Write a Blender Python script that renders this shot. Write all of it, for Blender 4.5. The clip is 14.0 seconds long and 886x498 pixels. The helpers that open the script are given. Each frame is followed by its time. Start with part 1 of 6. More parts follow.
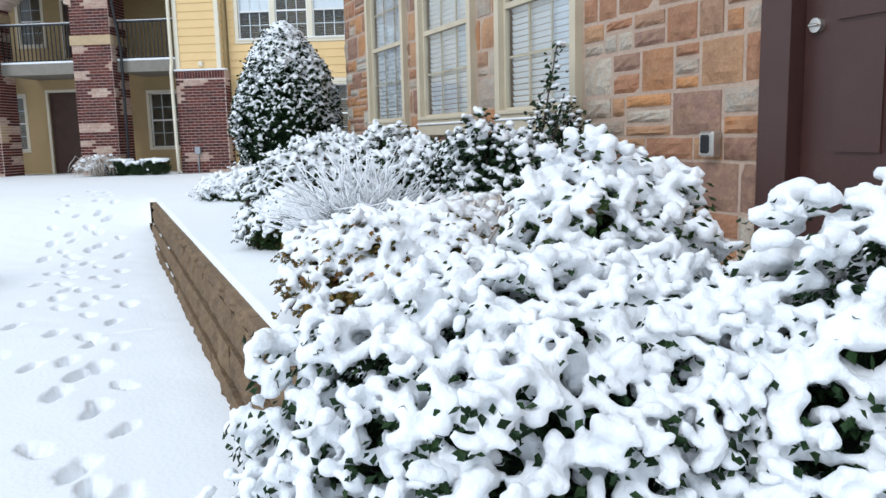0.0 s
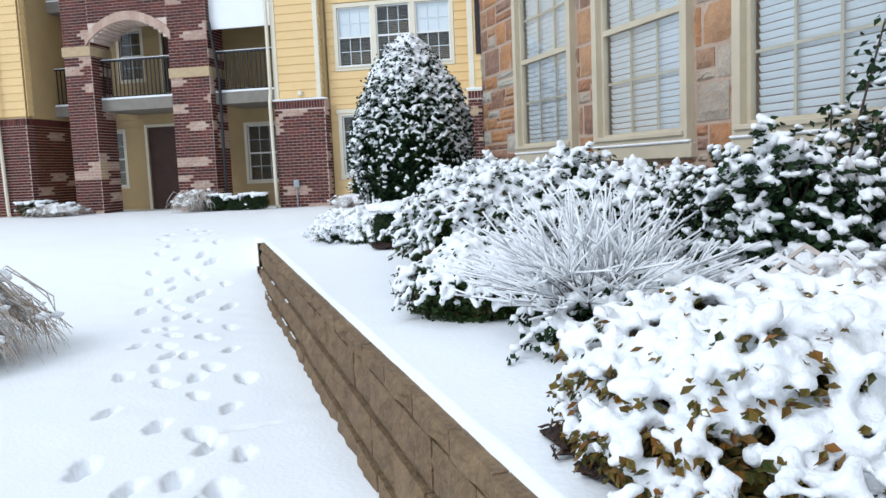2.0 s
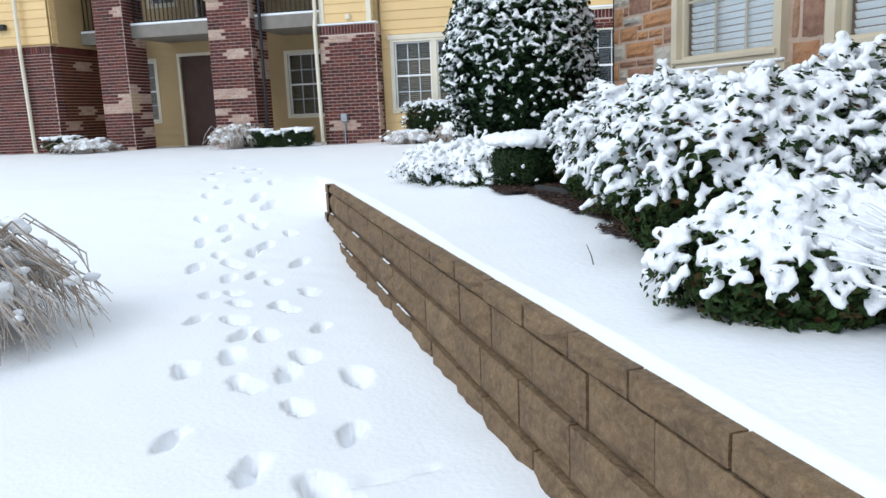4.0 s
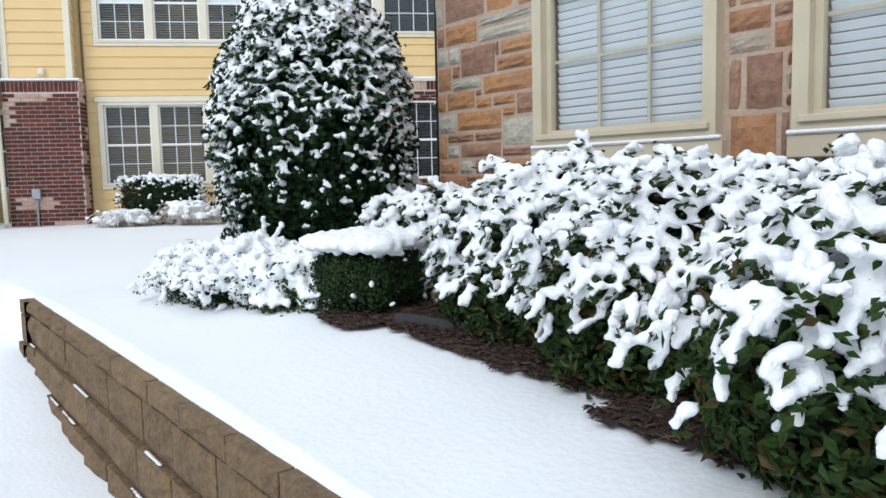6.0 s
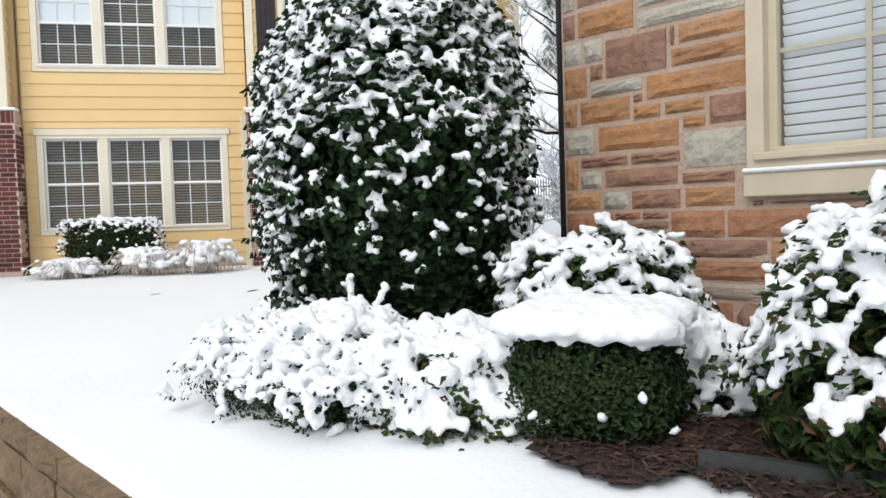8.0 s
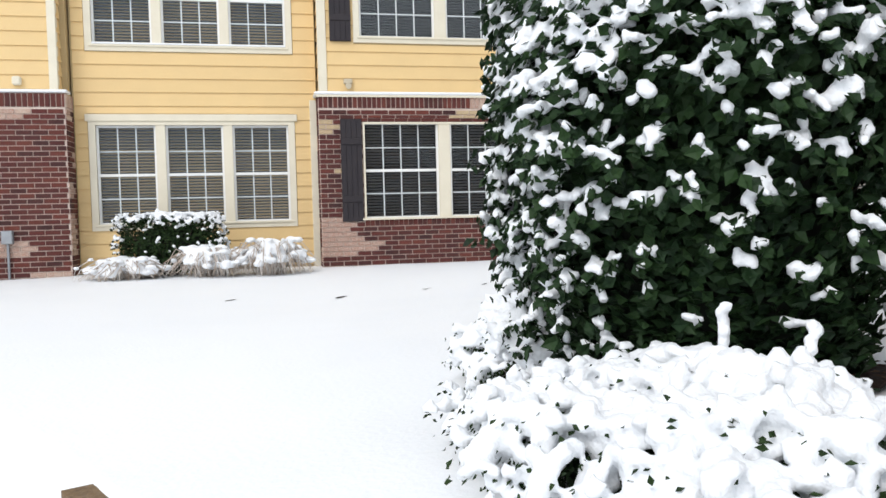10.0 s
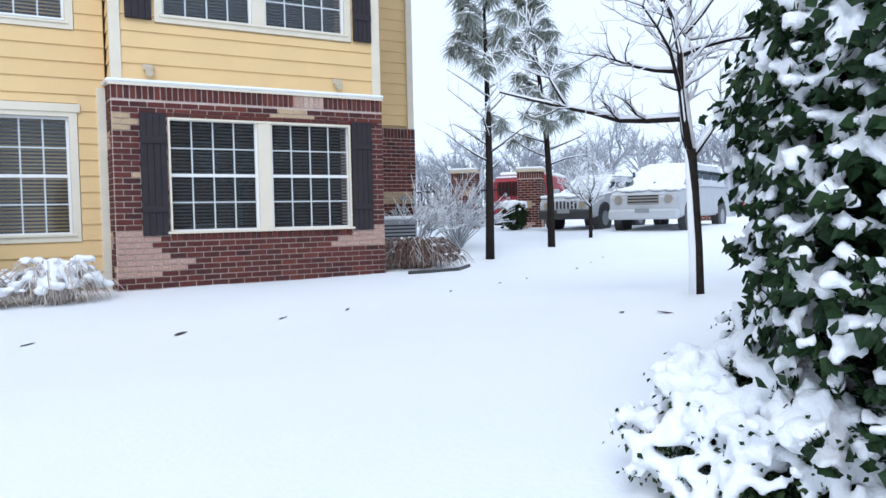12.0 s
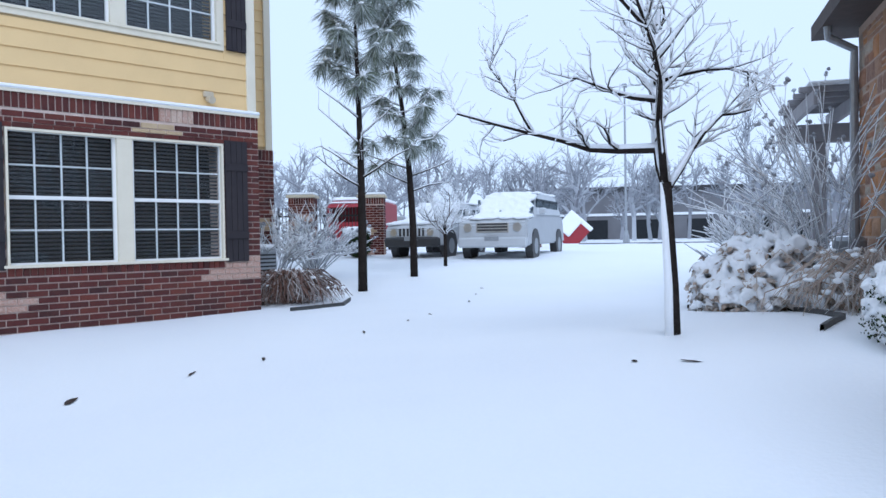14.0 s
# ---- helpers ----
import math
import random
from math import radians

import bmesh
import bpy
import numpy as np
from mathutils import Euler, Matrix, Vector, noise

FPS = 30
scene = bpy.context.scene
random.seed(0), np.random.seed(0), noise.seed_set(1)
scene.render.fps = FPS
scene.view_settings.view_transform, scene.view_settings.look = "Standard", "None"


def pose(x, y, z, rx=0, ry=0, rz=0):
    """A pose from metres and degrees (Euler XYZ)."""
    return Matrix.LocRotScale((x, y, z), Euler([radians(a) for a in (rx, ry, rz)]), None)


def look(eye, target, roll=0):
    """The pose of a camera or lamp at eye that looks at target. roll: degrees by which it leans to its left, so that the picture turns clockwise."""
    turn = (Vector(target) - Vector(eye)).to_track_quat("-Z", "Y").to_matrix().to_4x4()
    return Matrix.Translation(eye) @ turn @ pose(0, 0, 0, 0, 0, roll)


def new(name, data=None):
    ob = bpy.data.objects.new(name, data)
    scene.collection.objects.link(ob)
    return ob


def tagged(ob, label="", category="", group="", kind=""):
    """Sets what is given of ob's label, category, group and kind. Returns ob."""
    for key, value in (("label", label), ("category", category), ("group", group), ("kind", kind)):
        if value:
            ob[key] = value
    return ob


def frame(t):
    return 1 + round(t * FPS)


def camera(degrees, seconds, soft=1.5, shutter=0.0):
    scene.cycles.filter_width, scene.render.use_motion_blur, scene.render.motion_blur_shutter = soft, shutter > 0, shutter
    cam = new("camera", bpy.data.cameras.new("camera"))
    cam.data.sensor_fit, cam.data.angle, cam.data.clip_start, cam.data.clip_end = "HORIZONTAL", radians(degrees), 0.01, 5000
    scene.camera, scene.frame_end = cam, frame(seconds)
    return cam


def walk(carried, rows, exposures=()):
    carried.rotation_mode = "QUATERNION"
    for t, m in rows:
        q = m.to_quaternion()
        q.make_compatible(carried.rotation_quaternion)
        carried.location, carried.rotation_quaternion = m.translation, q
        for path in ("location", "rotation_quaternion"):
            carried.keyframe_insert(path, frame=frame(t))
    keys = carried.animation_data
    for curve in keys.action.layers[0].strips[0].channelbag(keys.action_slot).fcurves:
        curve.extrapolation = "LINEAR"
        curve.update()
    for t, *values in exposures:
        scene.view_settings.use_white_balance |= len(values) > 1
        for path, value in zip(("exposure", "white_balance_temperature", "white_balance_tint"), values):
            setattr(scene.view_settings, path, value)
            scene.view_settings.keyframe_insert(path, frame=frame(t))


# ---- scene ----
cam = camera(59.6, 14.0)
METRES, EYE, TILT, LEAN, TURN = 12.8, 1.43, 0.0, 0.0, -23.3
ROWS = [
    (0.0, 0.0, 0.0, 0.0, -0.2, -8.33, 1.39),
    (0.5, -0.015, 0.0319, -0.0011, -0.93, -8.3, 1.5),
    (1.0, -0.0317, 0.0605, -0.0009, -0.25, -7.83, 1.59),
    (1.5, -0.0491, 0.09, 0.0012, 2.07, -6.99, 1.87),
    (2.0, -0.066, 0.1243, 0.0004, 5.63, -5.97, 2.41),
    (2.2, -0.0731, 0.1324, 0.0011, 8.2032, -5.1757, 2.4845),
    (4.3, -0.1573, 0.274, -0.0087, 7.1781, -10.6593, 2.5276),
    (4.5, -0.1642, 0.2914, -0.0056, 5.09, -8.96, 2.16),
    (5.0, -0.178, 0.3291, -0.0047, -2.17, -6.52, 1.26),
    (5.5, -0.187, 0.3664, -0.0053, -10.08, -6.11, 1.37),
    (6.0, -0.1981, 0.4036, -0.0025, -13.46, -5.51, 1.29),
    (6.5, -0.2131, 0.4379, -0.0025, -15.27, -5.23, 1.38),
    (7.0, -0.2254, 0.4741, -0.0036, -16.52, -4.66, 1.53),
    (7.5, -0.2372, 0.508, -0.0033, -17.57, -3.65, 1.64),
    (8.0, -0.2486, 0.5421, -0.0019, -18.46, -2.61, 1.81),
    (8.5, -0.2566, 0.5783, -0.0024, -18.23, -2.04, 1.83),
    (9.0, -0.2699, 0.6123, -0.0026, -16.68, -2.26, 1.52),
    (9.2, -0.2747, 0.6247, -0.0035, -15.7794, -2.3672, 1.2622),
    (11.3, -0.3231, 0.7531, 0.0028, -26.4328, -3.131, 0.5162),
    (11.5, -0.3286, 0.7677, 0.0036, -29.45, -2.79, 0.23),
    (12.0, -0.3461, 0.8005, 0.0044, -35.35, -2.45, 1.22),
    (12.5, -0.3548, 0.833, 0.0075, -39.02, -2.37, 2.55),
    (13.0, -0.3611, 0.8648, 0.0092, -43.71, -2.45, 2.92),
    (13.5, -0.3679, 0.8909, 0.0081, -46.46, -2.38, 2.64),
    (14.0, -0.3776, 0.9168, 0.0132, -50.02, -0.94, 0.96),
]
EXPOSURES = [(0.0, 0.12, 5950, 10), (5.0, 0.12, 6000, 10), (7.5, 0.2, 6550, 12), (9.2, 0.28, 6650, 13), (11.3, 0.26, 6000, 12), (12.0, 0.2, 5650, 13), (12.6, 0.02, 5420, 13), (14.0, -0.06, 5250, 13)]
walk(cam, [(t, pose(0, 0, EYE, TILT, LEAN, TURN) @ pose(METRES * x, METRES * y, METRES * z, 90 + pitch, roll, yaw)) for t, x, y, z, yaw, pitch, roll in ROWS], EXPOSURES)

# ---- world and light: overcast snow sky ----
world = bpy.data.worlds.new("world")
scene.world = world
world.use_nodes = True
wn, wl = world.node_tree.nodes, world.node_tree.links
sky = wn.new("ShaderNodeTexSky")
sky.sky_type, sky.sun_disc = "NISHITA", False
sky.sun_elevation, sky.sun_rotation = radians(43), radians(247)
cloud = wn.new("ShaderNodeMix")
cloud.data_type = "RGBA"
cloud.inputs["Factor"].default_value = 0.93
cloud.inputs[7].default_value = (8.6, 9.4, 10.0, 1)
wl.new(sky.outputs[0], cloud.inputs[6])
wl.new(cloud.outputs[2], wn["Background"].inputs[0])
wn["Background"].inputs[1].default_value = 0.105
sun = new("sun", bpy.data.lights.new("sun", "SUN"))
sun.data.energy, sun.data.angle, sun.data.color = 1.2, radians(25), (1.0, 0.97, 0.93)
sun.matrix_world = look((-12, -5, 12), (0, 0, 0))

# ---- materials ----
MATS = {}


def shade(name, base, rough=0.7, metal=0.0, grain=(), bump=0.0, bump_scale=60.0, spec=0.5, random_from="", ramp=()):
    """A principled material. grain: (scale, second colour, amount) noises; ramp: colours drawn by a random value per object or island."""
    m = bpy.data.materials.new(name)
    m.use_nodes = True
    n, l = m.node_tree.nodes, m.node_tree.links
    b = n["Principled BSDF"]
    b.inputs["Roughness"].default_value, b.inputs["Metallic"].default_value = rough, metal
    b.inputs["Specular IOR Level"].default_value = spec
    tc = n.new("ShaderNodeNewGeometry")
    col = None
    if ramp:
        r = n.new("ShaderNodeValToRGB")
        r.color_ramp.interpolation = "CONSTANT" if random_from == "object_steps" else "LINEAR"
        el = r.color_ramp.elements
        while len(el) < len(ramp):
            el.new(0.5)
        for i, c in enumerate(ramp):
            el[i].position = i / max(1, len(ramp) - (0 if random_from == "object_steps" else 1))
            el[i].color = (*c, 1)
        if random_from.startswith("object"):
            l.new(n.new("ShaderNodeObjectInfo").outputs["Random"], r.inputs[0])
        else:
            l.new(tc.outputs["Random Per Island"], r.inputs[0])
        col = r.outputs[0]
    for scale, second, amount in grain:
        t = n.new("ShaderNodeTexNoise")
        t.inputs["Scale"].default_value, t.inputs["Detail"].default_value = scale, 6
        l.new(tc.outputs["Position"], t.inputs["Vector"])
        c = n.new("ShaderNodeMapRange")
        c.inputs[1].default_value, c.inputs[2].default_value = 0.38, 0.66
        c.inputs[3].default_value, c.inputs[4].default_value = 0.0, amount
        l.new(t.outputs[0], c.inputs[0])
        x = n.new("ShaderNodeMix")
        x.data_type = "RGBA"
        l.new(c.outputs[0], x.inputs["Factor"])
        if col is None:
            x.inputs[6].default_value = (*base, 1)
        else:
            l.new(col, x.inputs[6])
        x.inputs[7].default_value = (*second, 1)
        col = x.outputs[2]
    if col is None:
        b.inputs["Base Color"].default_value = (*base, 1)
    else:
        l.new(col, b.inputs["Base Color"])
    if bump:
        t = n.new("ShaderNodeTexNoise")
        t.inputs["Scale"].default_value, t.inputs["Detail"].default_value = bump_scale, 5
        l.new(tc.outputs["Position"], t.inputs["Vector"])
        d = n.new("ShaderNodeBump")
        d.inputs["Strength"].default_value, d.inputs["Distance"].default_value = bump, 0.02
        l.new(t.outputs[0], d.inputs["Height"])
        l.new(d.outputs[0], b.inputs["Normal"])
    MATS[name] = m
    return m


SNOW = shade("snow", (0.86, 0.88, 0.9), 0.65, grain=[(1.3, (0.83, 0.855, 0.885), 0.8), (55, (0.87, 0.885, 0.9), 0.7)], bump=0.4, bump_scale=75)
SNOW_PATH = shade("lawn_snow", (0.86, 0.88, 0.9), 0.6, grain=[(0.7, (0.83, 0.855, 0.885), 0.9), (40, (0.87, 0.885, 0.9), 0.6)], bump=0.22, bump_scale=35)
STONE_TINTS = [(0.34, 0.16, 0.085), (0.44, 0.2, 0.08), (0.24, 0.125, 0.09), (0.54, 0.25, 0.09), (0.36, 0.21, 0.13), (0.42, 0.39, 0.33), (0.27, 0.16, 0.12), (0.47, 0.26, 0.13), (0.37, 0.165, 0.085), (0.5, 0.46, 0.38)]
STONE_GRAIN = [(4, (0.18, 0.095, 0.06), 0.45), (22, (0.46, 0.29, 0.17), 0.35), (90, (0.14, 0.08, 0.055), 0.3)]
STONE = shade("sandstone", (0.3, 0.15, 0.08), 0.82, random_from="object_steps",
              ramp=STONE_TINTS,
              grain=STONE_GRAIN, bump=0.8, bump_scale=24)
STONE_GREY = shade("grey_sandstone", (0.4, 0.38, 0.32), 0.85, random_from="object", ramp=[(0.4, 0.38, 0.32), (0.5, 0.46, 0.38), (0.34, 0.34, 0.31)], grain=[(5, (0.3, 0.27, 0.21), 0.5), (26, (0.55, 0.5, 0.42), 0.4), (95, (0.2, 0.18, 0.15), 0.3)], bump=0.8, bump_scale=24)
STONE_ORANGE = shade("orange_sandstone", (0.5, 0.23, 0.08), 0.82, random_from="object", ramp=[(0.54, 0.25, 0.085), (0.42, 0.2, 0.08), (0.48, 0.25, 0.11)], grain=STONE_GRAIN, bump=0.8, bump_scale=24)
STONE_MAUVE = shade("mauve_sandstone", (0.26, 0.14, 0.1), 0.82, random_from="object", ramp=[(0.25, 0.135, 0.1), (0.31, 0.16, 0.105), (0.22, 0.12, 0.095)], grain=STONE_GRAIN, bump=0.8, bump_scale=24)
STONE_MORTAR = shade("stone_mortar", (0.48, 0.36, 0.28), 0.92, grain=[(5, (0.38, 0.27, 0.2), 0.6), (40, (0.36, 0.27, 0.2), 0.5)], bump=0.4)
BRICK = shade("brick", (0.2, 0.05, 0.04), 0.85, random_from="object", ramp=[(0.055, 0.01, 0.009), (0.11, 0.019, 0.014), (0.035, 0.008, 0.008), (0.16, 0.034, 0.02), (0.075, 0.014, 0.011)], grain=[(60, (0.045, 0.014, 0.013), 0.5), (9, (0.13, 0.042, 0.03), 0.25)], bump=0.3)
BRICK_REST = shade("brick_far", (0.2, 0.05, 0.04), 0.85, random_from="island", ramp=[(0.055, 0.01, 0.009), (0.11, 0.019, 0.014), (0.035, 0.008, 0.008), (0.16, 0.034, 0.02), (0.075, 0.014, 0.011)], grain=[(60, (0.045, 0.014, 0.013), 0.5), (9, (0.13, 0.042, 0.03), 0.25)], bump=0.3)
BRICK_PALE = shade("pale_brick", (0.45, 0.33, 0.27), 0.9, random_from="island", ramp=[(0.44, 0.32, 0.25), (0.34, 0.2, 0.15), (0.5, 0.39, 0.3)], grain=[(12, (0.38, 0.17, 0.12), 0.5), (60, (0.6, 0.52, 0.45), 0.5)], bump=0.3)
BRICK_TAN = shade("tan_block", (0.46, 0.34, 0.2), 0.88, grain=[(10, (0.36, 0.25, 0.15), 0.7), (50, (0.52, 0.42, 0.28), 0.5)], bump=0.3)
MORTAR = shade("brick_mortar", (0.7, 0.58, 0.51), 0.92, grain=[(6, (0.56, 0.42, 0.35), 0.6), (45, (0.55, 0.46, 0.4), 0.6)], bump=0.3)
BLOCK = shade("wall_block", (0.2, 0.135, 0.085), 0.92, random_from="object", ramp=[(0.18, 0.112, 0.05), (0.24, 0.152, 0.072), (0.2, 0.122, 0.056), (0.27, 0.175, 0.085)], grain=[(3.5, (0.1, 0.06, 0.03), 0.75), (14, (0.075, 0.05, 0.032), 0.35), (40, (0.29, 0.2, 0.115), 0.55), (160, (0.06, 0.04, 0.028), 0.5)], bump=0.9, bump_scale=45)
SIDING = shade("yellow_siding", (0.68, 0.46, 0.2), 0.6, random_from="object", ramp=[(0.7, 0.49, 0.225), (0.745, 0.525, 0.245)], grain=[(3, (0.66, 0.465, 0.22), 0.5), (80, (0.75, 0.545, 0.27), 0.4)], bump=0.08)
# the same yellow paint, with the breezeway's shade put into its colour
SIDING_SHADED = shade("shaded_siding", (0.45, 0.33, 0.165), 0.7, grain=[(2, (0.39, 0.29, 0.145), 0.6)], bump=0.08)
TRIM = shade("cream_trim", (0.72, 0.66, 0.52), 0.55, grain=[(4, (0.65, 0.59, 0.46), 0.6), (70, (0.74, 0.69, 0.57), 0.4)], bump=0.06)
STONE_TRIM = shade("stone_sill_trim", (0.56, 0.49, 0.36), 0.6, grain=[(4, (0.48, 0.41, 0.3), 0.7)], bump=0.08)
SASH = shade("white_sash", (0.8, 0.8, 0.78), 0.5, grain=[(5, (0.74, 0.74, 0.72), 0.5)])
GREY_TRIM = shade("grey_board", (0.22, 0.2, 0.17), 0.7, grain=[(5, (0.17, 0.155, 0.13), 0.6)])
SHUTTER = shade("dark_shutter", (0.026, 0.022, 0.026), 0.65, spec=0.3, grain=[(6, (0.036, 0.03, 0.033), 0.7)])
DOOR_BROWN = shade("door_brown", (0.055, 0.022, 0.018), 0.45, grain=[(5, (0.07, 0.03, 0.024), 0.6), (90, (0.045, 0.018, 0.015), 0.4)], bump=0.06)
MAROON = shade("dark_panel", (0.07, 0.035, 0.025), 0.6, grain=[(4, (0.05, 0.026, 0.02), 0.7)])
METAL_DARK = shade("dark_metal", (0.03, 0.03, 0.032), 0.45, 0.6, grain=[(20, (0.05, 0.05, 0.05), 0.5)])
METAL_GREY = shade("grey_metal", (0.35, 0.37, 0.39), 0.4, 0.5, grain=[(12, (0.28, 0.29, 0.31), 0.6)])
STEEL = shade("brushed_steel", (0.6, 0.57, 0.52), 0.3, 0.9, grain=[(30, (0.5, 0.47, 0.43), 0.5)])
BLIND = shade("white_blind", (0.82, 0.84, 0.85), 0.5, grain=[(3, (0.78, 0.81, 0.83), 0.5)])
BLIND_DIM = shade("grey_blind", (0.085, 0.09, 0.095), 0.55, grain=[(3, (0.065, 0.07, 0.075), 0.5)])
# near-black that stands in for the darkness of unlit rooms
ROOM_SHADE = shade("room_shade", (0.015, 0.018, 0.021), 0.9, grain=[(3, (0.01, 0.012, 0.015), 0.6)])
LEAF = shade("holly_leaf", (0.02, 0.05, 0.02), 0.5, spec=0.14, random_from="island", ramp=[(0.0053, 0.0142, 0.0067), (0.0105, 0.027, 0.0097), (0.0263, 0.0562, 0.018), (0.0075, 0.0195, 0.0083)], grain=[(40, (0.03, 0.06, 0.025), 0.5)])
LEAF_BOX = shade("boxwood_leaf", (0.03, 0.065, 0.02), 0.5, spec=0.14, random_from="island", ramp=[(0.0075, 0.018, 0.0067), (0.0165, 0.0345, 0.0105), (0.0315, 0.0585, 0.0165), (0.0112, 0.0248, 0.009)], grain=[(40, (0.035, 0.06, 0.025), 0.5)])
LEAF_NANDINA = shade("nandina_leaf", (0.05, 0.1, 0.03), 0.5, spec=0.14, random_from="island", ramp=[(0.009, 0.0225, 0.009), (0.0195, 0.045, 0.012), (0.0375, 0.075, 0.0195), (0.0135, 0.0315, 0.0105), (0.0263, 0.0525, 0.0135), (0.045, 0.0638, 0.0188), (0.0825, 0.0263, 0.015)], grain=[(30, (0.05, 0.08, 0.025), 0.5)])
LEAF_GOLD = shade("gold_leaf", (0.3, 0.17, 0.03), 0.5, spec=0.22, random_from="island", ramp=[(0.02, 0.045, 0.014), (0.2, 0.13, 0.025), (0.03, 0.06, 0.016), (0.24, 0.1, 0.022), (0.09, 0.09, 0.02), (0.04, 0.065, 0.018), (0.15, 0.06, 0.018)], grain=[(30, (0.25, 0.13, 0.03), 0.4)])
# near-black for the filler inside shrubs: inner shade given as a colour
SHADE_CORE = shade("shade_core", (0.008, 0.013, 0.007), 0.95, grain=[(30, (0.014, 0.014, 0.009), 0.6)])
TWIG = shade("twig", (0.085, 0.06, 0.05), 0.8, grain=[(40, (0.05, 0.036, 0.03), 0.6)])
BARK = shade("dark_bark", (0.025, 0.02, 0.018), 0.95, spec=0.1, grain=[(14, (0.045, 0.037, 0.032), 0.5), (60, (0.015, 0.012, 0.01), 0.5)], bump=0.6, bump_scale=50)
NEEDLE = shade("pine_needle", (0.06, 0.1, 0.05), 0.6, random_from="island", ramp=[(0.08, 0.11, 0.065), (0.14, 0.17, 0.11), (0.4, 0.44, 0.42), (0.62, 0.66, 0.68), (0.2, 0.23, 0.17), (0.5, 0.54, 0.54)])
DRY = shade("dry_grass", (0.42, 0.33, 0.26), 0.8, random_from="island", ramp=[(0.3, 0.22, 0.16), (0.6, 0.56, 0.52), (0.4, 0.31, 0.24), (0.7, 0.7, 0.7)])
FROSTED = shade("frosted_blade", (0.7, 0.7, 0.7), 0.8, random_from="island", ramp=[(0.8, 0.82, 0.84), (0.6, 0.55, 0.5), (0.84, 0.86, 0.88), (0.42, 0.34, 0.28), (0.82, 0.84, 0.86)])
RUSSET = shade("russet_grass", (0.1, 0.05, 0.035), 0.85, random_from="island", ramp=[(0.07, 0.035, 0.026), (0.14, 0.075, 0.05), (0.5, 0.48, 0.46), (0.1, 0.048, 0.034), (0.2, 0.13, 0.1)])
MULCH = shade("mulch", (0.07, 0.035, 0.025), 0.95, random_from="island", ramp=[(0.034, 0.018, 0.014), (0.065, 0.033, 0.023), (0.024, 0.014, 0.011), (0.14, 0.08, 0.045)], grain=[(60, (0.04, 0.022, 0.018), 0.6)], bump=0.5)
SOIL = shade("soil", (0.032, 0.018, 0.013), 0.95, grain=[(25, (0.05, 0.027, 0.019), 0.7), (120, (0.018, 0.011, 0.009), 0.6)], bump=0.8, bump_scale=60)
EDGING = shade("black_edging", (0.035, 0.037, 0.037), 0.6, grain=[(20, (0.06, 0.06, 0.058), 0.6)], bump=0.2)
CAR_WHITE = shade("car_silver", (0.5, 0.52, 0.54), 0.3, 0.1, grain=[(3, (0.44, 0.46, 0.48), 0.5)])
CAR_DARK = shade("car_plastic", (0.03, 0.03, 0.032), 0.5)
RUBBER = shade("rubber", (0.02, 0.02, 0.02), 0.85)
RED = shade("red_paint", (0.3, 0.02, 0.03), 0.5, grain=[(5, (0.22, 0.018, 0.024), 0.6)])
GREY_WALL = shade("grey_wall", (0.17, 0.17, 0.18), 0.85, grain=[(0.5, (0.13, 0.13, 0.14), 0.7)])
FAR_TWIG = shade("frosted_twig", (0.42, 0.43, 0.45), 0.9, random_from="island", ramp=[(0.2, 0.2, 0.22), (0.44, 0.46, 0.49), (0.3, 0.31, 0.34)])
ROOF = shade("dark_roof", (0.05, 0.035, 0.03), 0.8, grain=[(8, (0.07, 0.05, 0.04), 0.6)])
WOOD_GREY = shade("painted_timber", (0.3, 0.29, 0.3), 0.7, grain=[(6, (0.24, 0.23, 0.24), 0.6)])


def glass(name, tint, rough=0.03):
    m = bpy.data.materials.new(name)
    m.use_nodes = True
    n, l = m.node_tree.nodes, m.node_tree.links
    out = n["Material Output"]
    clear, gloss, mix, rim, up = n.new("ShaderNodeBsdfTransparent"), n.new("ShaderNodeBsdfGlossy"), n.new("ShaderNodeMixShader"), n.new("ShaderNodeLayerWeight"), n.new("ShaderNodeMath")
    clear.inputs[0].default_value = (*tint, 1)
    gloss.inputs["Roughness"].default_value = rough
    gloss.inputs["Color"].default_value = (0.75, 0.75, 0.75, 1)
    up.operation = "POWER"
    up.inputs[1].default_value = 3.5
    l.new(rim.outputs["Facing"], up.inputs[0])
    low = n.new("ShaderNodeMapRange")
    low.inputs[3].default_value, low.inputs[4].default_value = 0.035, 0.6
    l.new(up.outputs[0], low.inputs[0])
    l.new(low.outputs[0], mix.inputs[0])
    l.new(clear.outputs[0], mix.inputs[1])
    l.new(gloss.outputs[0], mix.inputs[2])
    l.new(mix.outputs[0], out.inputs[0])
    return m


GLASS = glass("window_glass", (0.94, 0.96, 0.97))
GLASS_DARK = glass("tinted_glass", (0.35, 0.4, 0.42))

# ---- building blocks ----


def mesh_of(name, bm, material, smooth=False):
    me = bpy.data.meshes.new(name)
    bm.normal_update()
    bm.to_mesh(me)
    bm.free()
    me.materials.append(material)
    if smooth:
        me.shade_smooth()
    return me


def raw_mesh(name, verts, faces, material, smooth=False):
    me = bpy.data.meshes.new(name)
    me.from_pydata(verts, [], faces)
    me.materials.append(material)
    if smooth:
        me.shade_smooth()
    me.update()
    return me


def put(name, me, parent=None, label="", m=None):
    ob = new(name, me)
    if parent is not None:
        ob.parent = parent
    if m is not None:
        ob.matrix_basis = m
    return tagged(ob, label)


def part(name, bm, material, parent, label="", smooth=False):
    return put(name, mesh_of(name, bm, material, smooth), parent, label)


